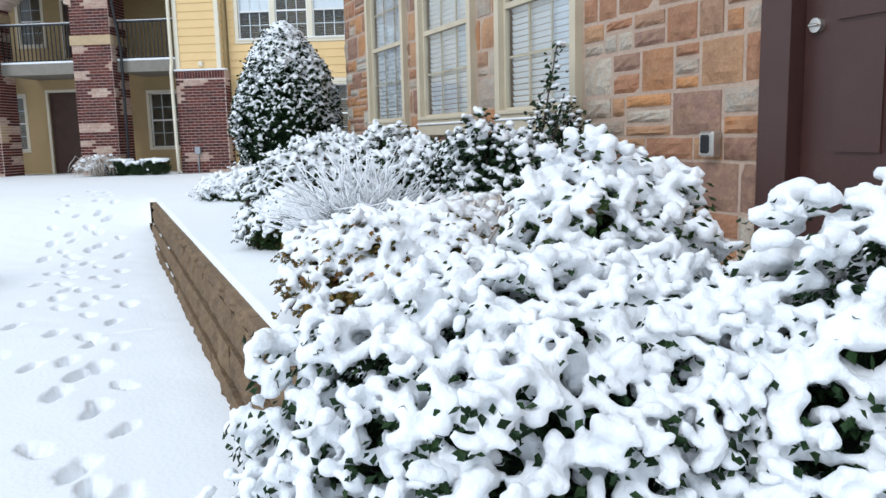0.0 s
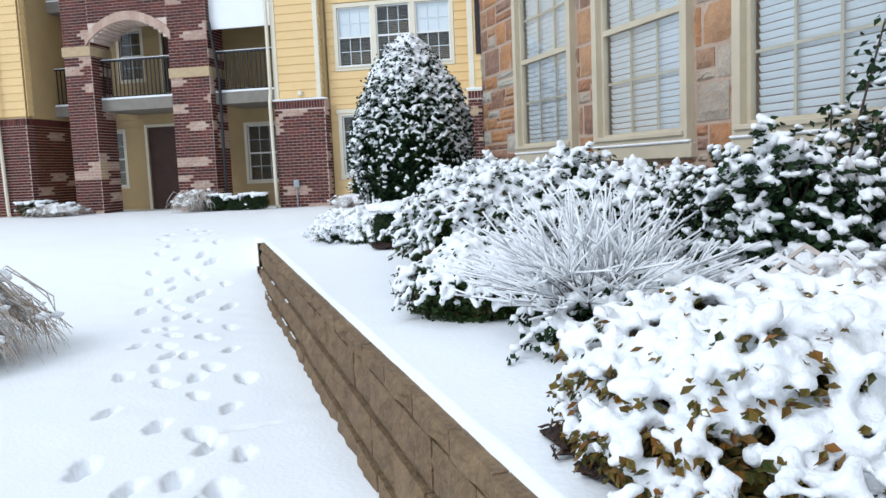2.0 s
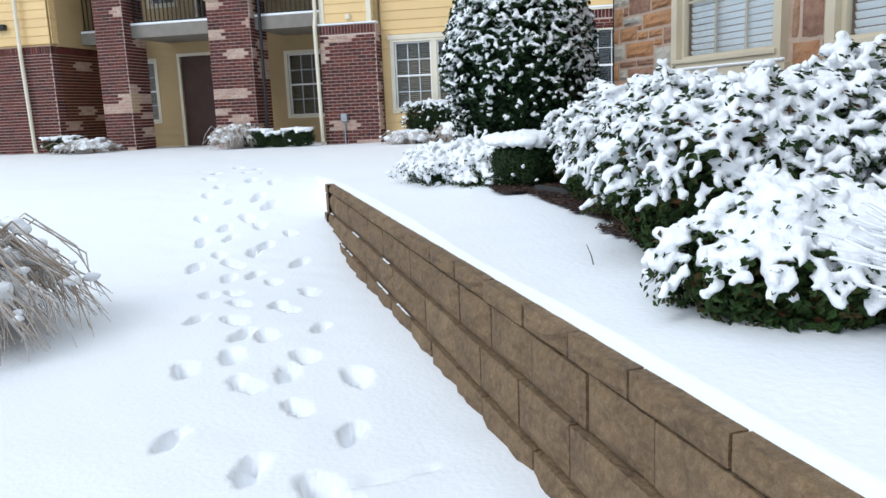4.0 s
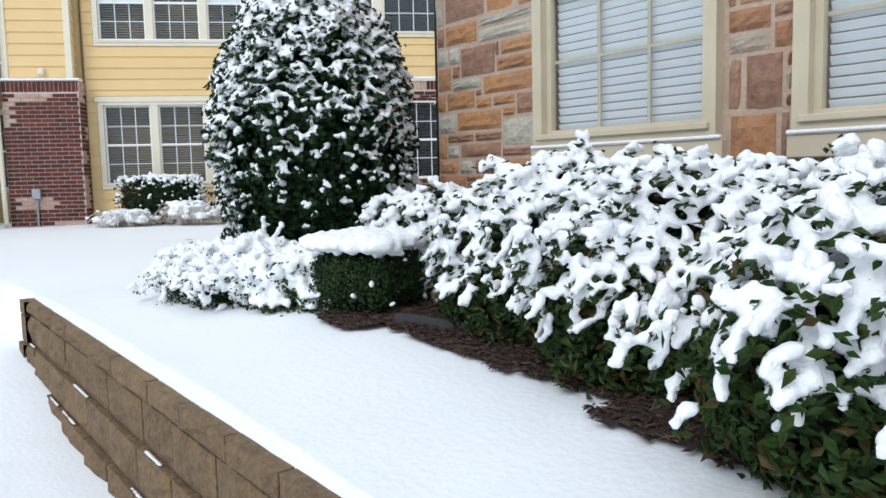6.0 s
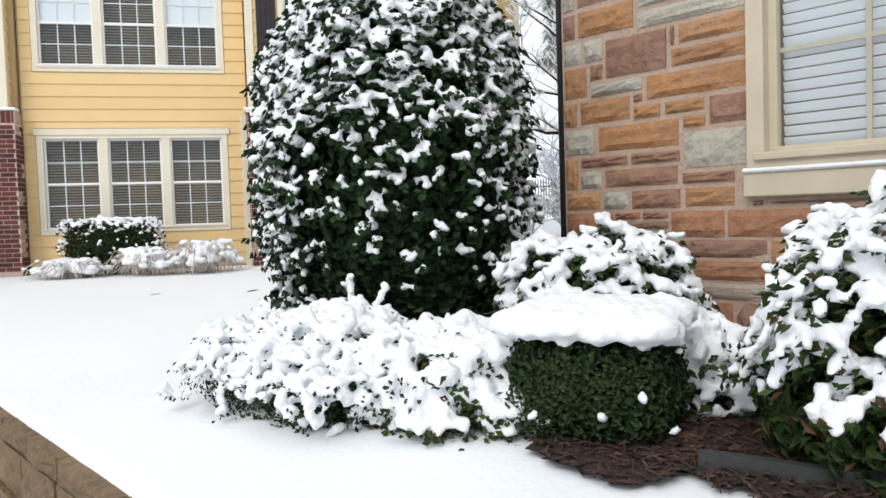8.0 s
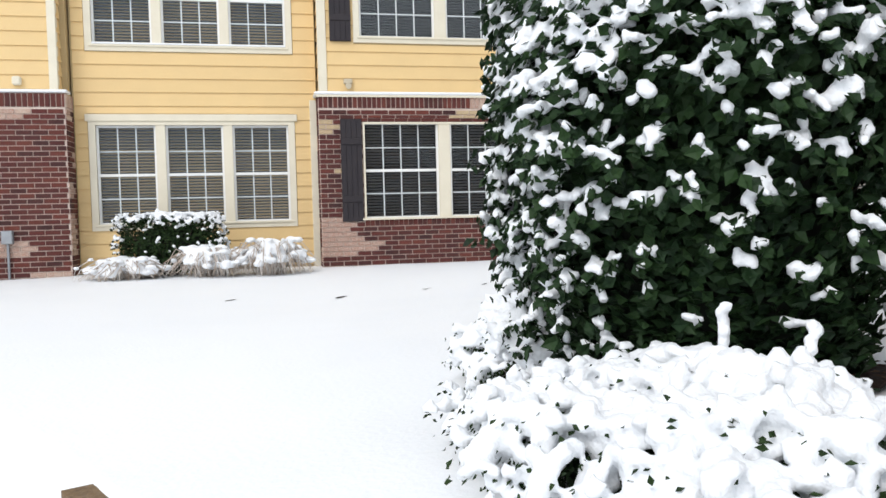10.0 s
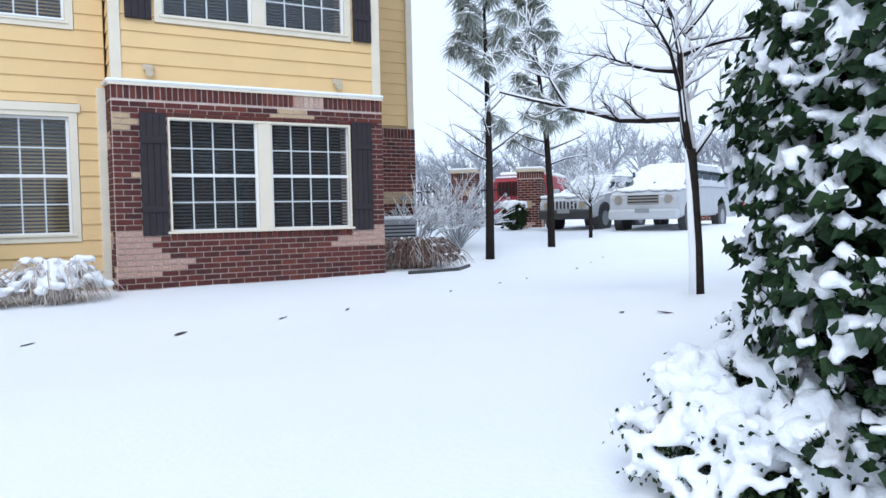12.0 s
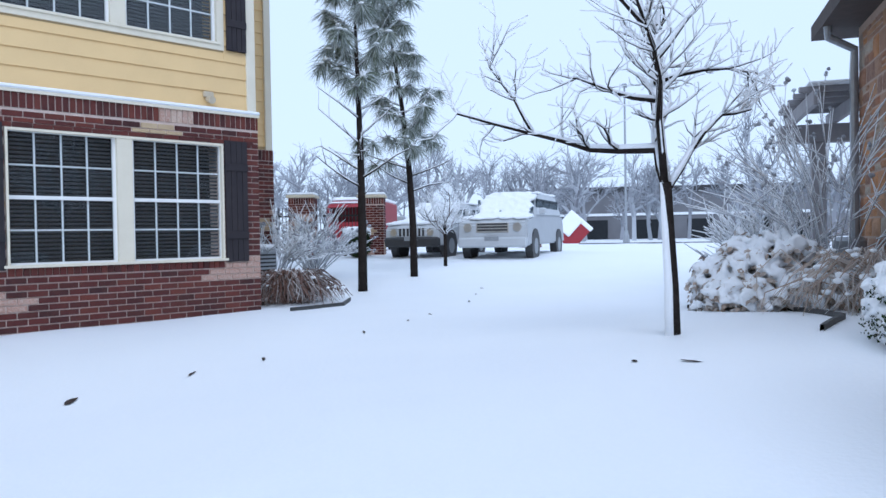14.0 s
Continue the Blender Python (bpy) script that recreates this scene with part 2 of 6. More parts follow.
def thing(name, label, category, m=None, group="", kind=""):
    ob = new(name)
    if m is not None:
        ob.matrix_basis = m
    return tagged(ob, label, category, group, kind)


def box(bm, x0, x1, y0, y1, z0, z1, bevel=0.0):
    made = bmesh.ops.create_cube(bm, size=1.0, matrix=Matrix.Translation(((x0 + x1) / 2, (y0 + y1) / 2, (z0 + z1) / 2)) @ Matrix.Diagonal((abs(x1 - x0), abs(y1 - y0), abs(z1 - z0), 1)))
    if bevel:
        edges = list({e for v in made["verts"] for e in v.link_edges})
        bmesh.ops.bevel(bm, geom=edges, offset=bevel, segments=1, affect="EDGES")
    return bm


def boxes(*rows, bevel=0.0):
    bm = bmesh.new()
    for r in rows:
        box(bm, *r, bevel=bevel)
    return bm


def tube(verts, faces, path, radii, sides=6):
    """Appends a tapered tube along a path to the lists."""
    start = len(verts)
    up = Vector((0.31, 0.2, 0.93))
    for i, p in enumerate(path):
        a = path[min(i + 1, len(path) - 1)] - path[max(i - 1, 0)]
        a = a.normalized() if a.length > 1e-9 else Vector((0, 0, 1))
        s = a.cross(up)
        s = s.normalized() if s.length > 1e-3 else a.cross(Vector((1, 0, 0))).normalized()
        q = a.cross(s)
        for k in range(sides):
            w = 2 * math.pi * k / sides
            verts.append(p + (s * math.cos(w) + q * math.sin(w)) * radii[i])
    for i in range(len(path) - 1):
        for k in range(sides):
            b, c = start + i * sides + k, start + i * sides + (k + 1) % sides
            faces.append((b, c, c + sides, b + sides))
    faces.append(tuple(start + k for k in reversed(range(sides))))
    faces.append(tuple(start + (len(path) - 1) * sides + k for k in range(sides)))


def tube_bm(path, radii, sides=8):
    v, f = [], []
    tube(v, f, [Vector(p) for p in path], radii if isinstance(radii, (list, tuple)) else [radii] * len(path), sides)
    bm = bmesh.new()
    bv = [bm.verts.new(p) for p in v]
    for g in f:
        bm.faces.new([bv[i] for i in g])
    return bm


def ico(sub=1):
    bm = bmesh.new()
    bmesh.ops.create_icosphere(bm, subdivisions=sub, radius=1.0)
    v = np.array([p.co[:] for p in bm.verts])
    bm.verts.ensure_lookup_table()
    f = np.array([[q.index for q in p.verts] for p in bm.faces])
    bm.free()
    return v, f


ICO_V, ICO_F = ico(1)


def blobs(name, items, parent, voxel=0.022, label="", material=None):
    """Snow: many (centre, radii) lumps melted into one skin."""
    items = list(items)
    c = np.array([i[0] for i in items], float)
    r = np.array([i[1] for i in items], float)
    v = (ICO_V[None] * r[:, None, :] + c[:, None, :]).reshape(-1, 3)
    f = (ICO_F[None] + (np.arange(len(items)) * len(ICO_V))[:, None, None]).reshape(-1, 3)
    me = raw_mesh(name, v.tolist(), f.tolist(), material or SNOW, True)
    ob = put(name, me, parent, label)
    if voxel:
        rm = ob.modifiers.new("melt", "REMESH")
        rm.mode, rm.voxel_size, rm.use_smooth_shade = "VOXEL", voxel, True
        sm = ob.modifiers.new("soften", "SMOOTH")
        sm.factor, sm.iterations = 0.5, 1
    return ob


# ---- the ground ----


def smooth(a, b, v):
    t = min(1.0, max(0.0, (v - a) / (b - a)))
    return t * t * (3 - 2 * t)


WALL_X, WALL_END, WALL_TOP = 0.6, 11.9, 0.6
random.seed(4)
PRINTS = []
for lane, first, last in ((-0.62, 5.6, 15.5), (-0.08, 2.6, 15.5), (-0.36, 7.6, 12.4), (-0.3, 3.4, 6.4)):
    y = first
    side = 1
    while y < last:
        PRINTS.append((lane + 0.11 * side + random.uniform(-0.08, 0.08), y, random.uniform(-0.5, 0.5), random.uniform(0.7, 1.05)))
        side = -side
        y += random.uniform(0.3, 0.62)


def terrace(x, y):
    """The upper level: lawn, bed and the rise towards the parking."""
    z = 0.575 + 0.0015 * min(18, max(0, x - 5)) ** 2 + 0.33 * math.exp(-(((x - 6.0) / 3.6) ** 2 + ((y - 11.2) / 2.4) ** 2))
    bed = (1 - smooth(9.5, 12.0, y)) * (0.45 + 0.55 * smooth(0.5, 1.5, x)) * (1 - smooth(3.5, 5, x))
    z += 0.09 * bed + 0.055 * math.exp(-(((x - 2.2) / 1.1) ** 2 + ((y - 10.2) / 1.6) ** 2))
    z -= 0.1 * math.exp(-(((x - 4.2) / 2.5) ** 2 + ((y - 16.6) / 1.8) ** 2))
    return z


def ground_z(x, y):
    low = 0.0
    up = terrace(x, y)
    if y < 9:
        k = 0.0
    else:
        k = smooth(10.0, 14.6, y)
    left = low + (up - low) * k
    e = smooth(WALL_X - 0.02, WALL_X + 0.035, x) * (1 - smooth(WALL_END + 0.1, WALL_END + 1.6, y)) + smooth(WALL_END + 0.1, WALL_END + 1.6, y) * smooth(-1.2, 1.4, x)
    z = left + (up - left) * e
    return z + 0.018 * noise.noise((x * 0.9, y * 0.9, 0.3)) + 0.006 * noise.noise((x * 4, y * 4, 1.3))


def print_depth(x, y):
    d = 0.0
    for px, py, a, s in PRINTS:
        dx, dy = x - px, y - py
        if abs(dx) < 0.3 and abs(dy) < 0.3:
            ca, sa = math.cos(a), math.sin(a)
            u, v = (dx * ca + dy * sa) / (0.062 * s), (-dx * sa + dy * ca) / (0.155 * s)
            q = math.sqrt(u * u + v * v * (1 + 0.25 * u)) + 0.3 * noise.noise((x * 11, y * 11, px)) + 0.22 * noise.noise((x * 34, y * 34, py))
            d = max(d, (0.085 + 0.025 * v) * (1 - smooth(0.7, 1.02, q)) + 0.012 * noise.noise((x * 45, y * 45, px)) * (1 - smooth(0.6, 0.95, q))) if q < 1.1 else d
    u, v = (x + 0.02) / 0.24, (y - 6.27 - 0.12 * x) / 0.03
    return max(d, 0.035 * (1 - smooth(0.6, 1.05, math.sqrt(u ** 4 + v * v) + 0.3 * noise.noise((x * 12, y * 12, 3.0)))))


def lines(*spans):
    out = []
    for a, b, step in spans:
        k = max(1, round((b - a) / step))
        out += [a + (b - a) * i / k for i in range(k)]
    return out + [spans[-1][1]]


GX = lines((-900, -60, 120), (-60, -8, 4), (-8, -1.3, 0.3), (-1.3, 0.5, 0.025), (0.5, 0.8, 0.02), (0.8, 3.2, 0.12), (3.2, 14, 0.35), (14, 40, 2), (40, 900, 120))
GY = lines((-900, -30, 120), (-30, 0.4, 1.5), (0.4, 15.5, 0.03), (15.5, 26, 0.35), (26, 60, 3), (60, 900, 120))


def build_ground():
    verts, faces = [], []
    for y in GY:
        near = [p for p in PRINTS if abs(p[1] - y) < 0.32]
        for x in GX:
            z = ground_z(x, y) if abs(x) < 70 and abs(y) < 70 else 0.95
            if near and -1.2 < x < 0.5:
                z -= print_depth(x, y)
            verts.append((x, y, z))
    w = len(GX)
    for j in range(len(GY) - 1):
        for i in range(w - 1):
            a = j * w + i
            faces.append((a, a + 1, a + w + 1, a + w))
    return put("ground", raw_mesh("ground", verts, faces, SNOW_PATH, True))


tagged(build_ground(), "snow-covered ground with a trodden line of footprints", "ground", kind="structure")

# ---- pieces of walls ----


def rough_piece(seed, nx, nz, depth, out, bevel):
    """A unit block (x and z from -0.5 to 0.5, its face at y = 0 looking to -y), uneven in front."""
    rnd = random.Random(seed)
    verts, faces = [], []
    for j in range(nz + 1):
        for i in range(nx + 1):
            rim = i in (0, nx) or j in (0, nz)
            x, z = i / nx - 0.5, j / nz - 0.5
            verts.append((x * (1 - (bevel if rim else 0)) + (0 if rim else rnd.uniform(-0.05, 0.05)), 0.012 if rim else rnd.uniform(-out, out * 0.3), z * (1 - (bevel * 1.5 if rim else 0)) + (rnd.uniform(-0.015, 0.015) if rim else 0)))
    w = nx + 1
    for j in range(nz):
        for i in range(nx):
            a = j * w + i
            faces.append((a, a + 1, a + w + 1, a + w))
    rim = [i for i in range(nx + 1)] + [j * w + nx for j in range(1, nz + 1)] + [nz * w + i for i in range(nx - 1, -1, -1)] + [j * w for j in range(nz - 1, 0, -1)]
    back = len(verts)
    for k in rim:
        v = verts[k]
        verts.append((v[0], depth, v[2]))
    for k in range(len(rim)):
        m = (k + 1) % len(rim)
        faces.append((rim[m], rim[k], back + k, back + m))
    return verts, faces


def stone_set(first, material):
    return [raw_mesh("stone", *rough_piece(first + i, 5, 4, 0.09, 0.01, 0.016), material) for i in range(7)]


STONE_MESHES = stone_set(0, STONE)
STONE_TONES = {"g": stone_set(10, STONE_GREY), "o": stone_set(20, STONE_ORANGE), "m": stone_set(30, STONE_MAUVE)}
BLOCK_MESHES = [raw_mesh("block", *rough_piece(40 + i, 5, 4, 0.2, 0.016, 0.012), BLOCK) for i in range(7)]


def cut(rect, holes):
    """A rectangle x0, x1, z0, z1 without the holes, as rectangles."""
    out = [rect]
    for hx0, hx1, hz0, hz1 in holes:
        nxt = []
        for x0, x1, z0, z1 in out:
            if hx0 >= x1 or hx1 <= x0 or hz0 >= z1 or hz1 <= z0:
                nxt.append((x0, x1, z0, z1))
                continue
            if x0 < hx0:
                nxt.append((x0, hx0, z0, z1))
            if x1 > hx1:
                nxt.append((hx1, x1, z0, z1))
            a, b = max(x0, hx0), min(x1, hx1)
            if z0 < hz0:
                nxt.append((a, b, z0, hz0))
            if z1 > hz1:
                nxt.append((a, b, hz1, z1))
        out = nxt
    return [r for r in out if r[1] - r[0] > 0.035 and r[3] - r[2] > 0.03]


def ashlar(x0, x1, z0, z1, holes, rnd):
    z, rects = z0, []
    while z < z1 - 0.03:
        h = rnd.uniform(0.2, 0.3)
        h = min(h, z1 - z)
        x = x0 - rnd.uniform(0, 0.2)
        while x < x1:
            w = rnd.uniform(0.2, 0.5)
            a, b = max(x, x0), min(x + w, x1)
            r = rnd.random()
            if r < 0.34:
                splits = [0, rnd.uniform(0.36, 0.64), 1]
            elif r < 0.42:
                splits = [0, 0.3, 0.66, 1]
            else:
                splits = [0, 1]
            for p, q in zip(splits, splits[1:]):
                if b - a > 0.04:
                    if len(splits) > 2 and b - a > 0.3 and rnd.random() < 0.35:
                        m = a + (b - a) * rnd.uniform(0.3, 0.7)
                        rects += [(a, m, z + h * p, z + h * q), (m, b, z + h * p, z + h * q)]
                    else:
                        rects.append((a, b, z + h * p, z + h * q))
            x += w
        z += h
    out = []
    for r in rects:
        out += cut(r, holes)
    return out


def lay_stones(rects, parent, joint=0.026):
    rnd = random.Random(9)
    for x0, x1, z0, z1 in rects:
        put("stone", rnd.choice(STONE_MESHES), parent, m=Matrix.LocRotScale(((x0 + x1) / 2, -0.011 - rnd.uniform(0, 0.008), (z0 + z1) / 2), Euler((0, 0, 0)), (x1 - x0 - joint * rnd.uniform(0.7, 1.3), 1, z1 - z0 - joint * rnd.uniform(0.7, 1.2))))


def wall_mesh(x0, x1, z0, z1, y0, y1, holes):
    """A wall with real thickness and openings, as one connected solid."""
    bm = bmesh.new()
    xs = sorted({x0, x1, *[min(max(h[i], x0), x1) for h in holes for i in (0, 1)]})
    zs = sorted({z0, z1, *[min(max(h[i], z0), z1) for h in holes for i in (2, 3)]})
    solid = {}
    for i in range(len(xs) - 1):
        for j in range(len(zs) - 1):
            cx, cz = (xs[i] + xs[i + 1]) / 2, (zs[j] + zs[j + 1]) / 2
            solid[i, j] = not any(h[0] < cx < h[1] and h[2] < cz < h[3] for h in holes)
    made = {}

    def vert(i, j, k):
        if (i, j, k) not in made:
            made[i, j, k] = bm.verts.new((xs[i], (y0, y1)[k], zs[j]))
        return made[i, j, k]

    for (i, j), full in solid.items():
        if not full:
            continue
        bm.faces.new((vert(i, j, 0), vert(i + 1, j, 0), vert(i + 1, j + 1, 0), vert(i, j + 1, 0)))
        bm.faces.new((vert(i, j + 1, 1), vert(i + 1, j + 1, 1), vert(i + 1, j, 1), vert(i, j, 1)))
        for di, dj, a, b in ((-1, 0, (i, j + 1), (i, j)), (1, 0, (i + 1, j), (i + 1, j + 1)), (0, -1, (i, j), (i + 1, j)), (0, 1, (i + 1, j + 1), (i, j + 1))):
            if not solid.get((i + di, j + dj)):
                bm.faces.new((vert(*b, 0), vert(*a, 0), vert(*a, 1), vert(*b, 1)))
    return bm


BRICK_L, BRICK_H = 0.225, 0.0785


def brick_box(x0, x1, y0, y1, z0, z1):
    return [(x0, y0, z0), (x1, y0, z0), (x1, y1, z0), (x0, y1, z0), (x0, y0, z1), (x1, y0, z1), (x1, y1, z1), (x0, y1, z1)]


BOX_FACES = [(0, 3, 2, 1), (4, 5, 6, 7), (0, 1, 5, 4), (1, 2, 6, 5), (2, 3, 7, 6), (3, 0, 4, 7)]
bm = bmesh.new()
box(bm, -0.5, 0.5, -0.5, 0.5, -0.5, 0.5, bevel=0.0)
bmesh.ops.bevel(bm, geom=[e for e in bm.edges if all(v.co.y < 0 for v in e.verts)], offset=0.03, segments=1, affect="EDGES")
BRICK_UNIT = mesh_of("brick", bm, BRICK)
PALE_UNIT = BRICK_UNIT.copy()
PALE_UNIT.materials[0] = BRICK_PALE
TAN_UNIT = BRICK_UNIT.copy()
TAN_UNIT.materials[0] = BRICK_TAN


def brick_kind(x, z, seed):
    v = noise.cell((x / 0.62 + seed * 7.3, round(z / 0.235) * 1.0 + seed, seed * 3.1))
    if seed == 3:
        wob = 0.12 * noise.noise((x * 2.2, z * 2.2, 5.0))
        if (x < -3.42 + 2 * wob and 0.72 + wob < z < 1.36) or (x < -3.0 + 2 * wob and 0.78 < z < 0.98 + wob) or (x > -0.82 + 2 * wob and 1.02 + wob < z < 1.36):
            return "pale"
        return "tan" if v > 0.95 else "red"
    return "pale" if v > (0.66 if seed in (11, 12, 22, 32) else 0.78) else "tan" if v > 0.75 else "red"


def brick_face(parent, x0, x1, z0, z1, holes=(), seed=1, singles=0, soldier=True, turn=None):
    """Running bond on the face y = 0 (outwards is -y). The first singles are objects of their own; the rest joins. turn: a pose of the face."""
    rows = []
    top = z1 - (0.21 if soldier else 0)
    r = 0
    z = z0
    while z < top - 0.02:
        zz = min(z + BRICK_H, top)
        x = x0 - (BRICK_L / 2 if r % 2 else 0)
        while x < x1:
            for c in cut((max(x, x0), min(x + BRICK_L, x1), z, zz), holes):
                rows.append((*c, brick_kind((c[0] + c[1]) / 2, z, seed)))
            x += BRICK_L
        z += BRICK_H
        r += 1
    if soldier:
        x = x0
        while x < x1 - 0.01:
            rows.append((x, min(x + 0.078, x1), top, z1, "pale" if noise.cell((x / 0.5, seed, 4.0)) > 0.85 else "red"))
            x += 0.078
    join = {"red": ([], []), "pale": ([], []), "tan": ([], [])}
    t = turn or Matrix.Identity(4)
    j = 0.0155
    for n, (a, b, p, q, k) in enumerate(rows):
        if n < singles:
            me = {"red": BRICK_UNIT, "pale": PALE_UNIT, "tan": TAN_UNIT}[k]
            put("brick", me, parent, m=t @ Matrix.LocRotScale(((a + b) / 2, 0.02 - random.uniform(0, 0.004), (p + q) / 2), Euler((0, 0, 0)), (b - a - j, 0.07, q - p - j)))
        else:
            v, f = join[k]
            s = len(v)
            o = random.uniform(-0.004, 0.002)
            v += [tuple(t @ Vector(w)) for w in brick_box(a + j / 2, b - j / 2, -0.013 + o, 0.05, p + j / 2, q - j / 2)]
            f += [tuple(i + s for i in g) for g in BOX_FACES]
    for k, (v, f) in join.items():
        if v:
            tagged(put("brickwork", raw_mesh("brickwork", v, f, {"red": BRICK_REST, "pale": BRICK_PALE, "tan": BRICK_TAN}[k]), parent), kind="stuff")


bm = bmesh.new()
pv = [bm.verts.new(p) for p in ((-0.5, -0.026, 0), (0.5, -0.026, 0), (0.5, 0, 0), (-0.5, 0, 0), (-0.5, -0.006, 1.05), (0.5, -0.006, 1.05), (0.5, 0, 1.05), (-0.5, 0, 1.05))]
for g in BOX_FACES:
    bm.faces.new([pv[i] for i in g])
PLANK = mesh_of("plank", bm, SIDING)
# plank in the darkened yellow, for walls painted as lying in shade
PLANK_SHADED = PLANK.copy()
PLANK_SHADED.materials[0] = SIDING_SHADED
LAP = 0.215


def siding(parent, x0, x1, z0, z1, y, holes=(), mesh=None, turn=None):
    z = z0
    while z < z1 - 0.02:
        q = min(z + LAP, z1)
        for a, b, p, r in cut((x0, x1, z, q), holes):
            m = Matrix.LocRotScale(((a + b) / 2, y, p), Euler((0, 0, 0)), (b - a, 1, r - p))
            put("plank", mesh or PLANK, parent, m=(turn @ m) if turn else m)
        z += LAP


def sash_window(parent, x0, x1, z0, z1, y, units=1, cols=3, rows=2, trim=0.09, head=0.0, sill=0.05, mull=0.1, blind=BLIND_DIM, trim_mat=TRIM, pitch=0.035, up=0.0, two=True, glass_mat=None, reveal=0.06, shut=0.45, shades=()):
    """A window of double-hung units in the opening x0..x1, z0..z1 of a wall whose face is at y. The trim lies on the wall round it."""
    d = 0.03
    sash_mat = SASH if trim_mat is TRIM else trim_mat
    t0 = trim or 0.028
    win = part("window", wall_mesh(x0 - trim, x1 + trim, z0 - trim * 0.9, z1 + trim, y - d, y + 0.05, [(x0 + t0 - trim if not trim else x0, x1 - t0 + trim if not trim else x1, z0, z1 - (0 if trim else 0.03))]), trim_mat, parent)
    if head:
        part("window_head", boxes((x0 - trim - head * 0.6, x1 + trim + head * 0.6, y - d - 0.02, y + 0.03, z1 + trim * 0.6, z1 + trim + head), bevel=0.006), trim_mat, win)
    w = (x1 - x0 - mull * (units - 1)) / units
    if sill:
        part("window_sill", boxes((x0 - 0.04, x1 + 0.04, y - 0.05, y + 0.02, z0 - 0.022, z0 + 0.012), bevel=0.005), trim_mat, win)
    for k in range(units):
        a = x0 + k * (w + mull)
        b = a + w
        if k:
            part("mullion", boxes((a - mull, a, y - 0.02, y + reveal + 0.03, z0, z1)), trim_mat, win)
        t, yi = 0.035, y + reveal
        zm = (z0 + z1) / 2
        part("sash", wall_mesh(a, b, z0, z1, yi - 0.03, yi + 0.01, [(a + t, b - t, z0 + t, zm - 0.022), (a + t, b - t, zm + 0.022, z1 - t)] if two else [(a + t, b - t, z0 + t, z1 - t)]), sash_mat, win)
        g = bmesh.new()
        for lo, hi in (((z0 + t, zm), (zm, z1 - t)) if two else ((z0 + t, z1 - t),)):
            for i in range(1, cols):
                xx = a + t + (w - 2 * t) * i / cols
                box(g, xx - 0.01, xx + 0.01, yi + 0.002, yi + 0.014, lo, hi)
            for i in range(1, rows):
                zz = lo + (hi - lo) * i / rows
                box(g, a + t, b - t, yi + 0.003, yi + 0.013, zz - 0.01, zz + 0.01)
        part("muntin", g, sash_mat, win)
        p = part("pane", boxes((a + t, b - t, yi - 0.006, yi - 0.002, z0 + t, z1 - t)), glass_mat or GLASS, win)
        p.visible_shadow = False
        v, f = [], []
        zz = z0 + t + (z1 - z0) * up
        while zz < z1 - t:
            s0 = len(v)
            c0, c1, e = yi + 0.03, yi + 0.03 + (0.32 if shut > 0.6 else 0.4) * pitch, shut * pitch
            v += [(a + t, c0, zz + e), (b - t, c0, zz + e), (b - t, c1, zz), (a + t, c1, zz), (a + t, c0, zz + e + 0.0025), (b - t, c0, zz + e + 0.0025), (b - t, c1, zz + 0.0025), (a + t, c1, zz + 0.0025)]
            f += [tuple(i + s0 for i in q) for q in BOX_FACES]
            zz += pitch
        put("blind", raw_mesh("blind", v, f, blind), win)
        if k in shades:
            part("roller_shade", boxes((a + t, b - t, yi + 0.018, yi + 0.024, zm, z1 - t)), BLIND, win, "white roller shade, half drawn")
    # no room is built: a near-black sheet gives its darkness
    part("room_backing", boxes((x0, x1, y + reveal + 0.3, y + reveal + 0.32, z0, z1)), ROOM_SHADE, win)
    return win


def railing(parent, x0, x1, y, z0, z1, pitch=0.115):
    rail = part("railing", boxes((x0, x1, y - 0.03, y + 0.03, z1 - 0.05, z1), bevel=0.006), METAL_DARK, parent)
    part("bottom_rail", boxes((x0, x1, y - 0.02, y + 0.02, z0 + 0.06, z0 + 0.1), bevel=0.006), METAL_DARK, rail)
    me = mesh_of("baluster", boxes((-0.012, 0.012, -0.012, 0.012, z0 + 0.1, z1 - 0.05)), METAL_DARK)
    n = int((x1 - x0) / pitch)
    for i in range(n):
        put("baluster", me, rail, m=pose(x0 + (i + 0.5) * (x1 - x0) / n, y, 0))
    part("snow_line", boxes((x0, x1, y - 0.026, y + 0.026, z1, z1 + 0.025), bevel=0.01), SNOW, rail)


# ---- the apartment building ----
APT = thing("apartment_building", "three-storey yellow lap-sided apartment building with red brick base", "building", pose(9.92, 18.3, 0, 0, 0, -28))
BASE = 0.35
CORE = None
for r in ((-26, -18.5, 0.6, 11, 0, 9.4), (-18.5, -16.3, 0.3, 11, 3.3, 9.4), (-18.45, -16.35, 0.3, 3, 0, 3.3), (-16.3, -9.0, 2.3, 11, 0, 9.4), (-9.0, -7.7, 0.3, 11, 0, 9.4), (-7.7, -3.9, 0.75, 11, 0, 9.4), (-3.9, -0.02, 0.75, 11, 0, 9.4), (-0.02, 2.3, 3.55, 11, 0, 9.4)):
    inner = part("wall", boxes(r), SIDING_SHADED, APT, "plain inner wall")
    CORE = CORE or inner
part("roof", boxes((-26.5, 2.9, -0.6, 11.5, 9.4, 9.55), (-26.2, 2.6, 0, 11.2, 9.55, 10.6)), ROOF, APT)

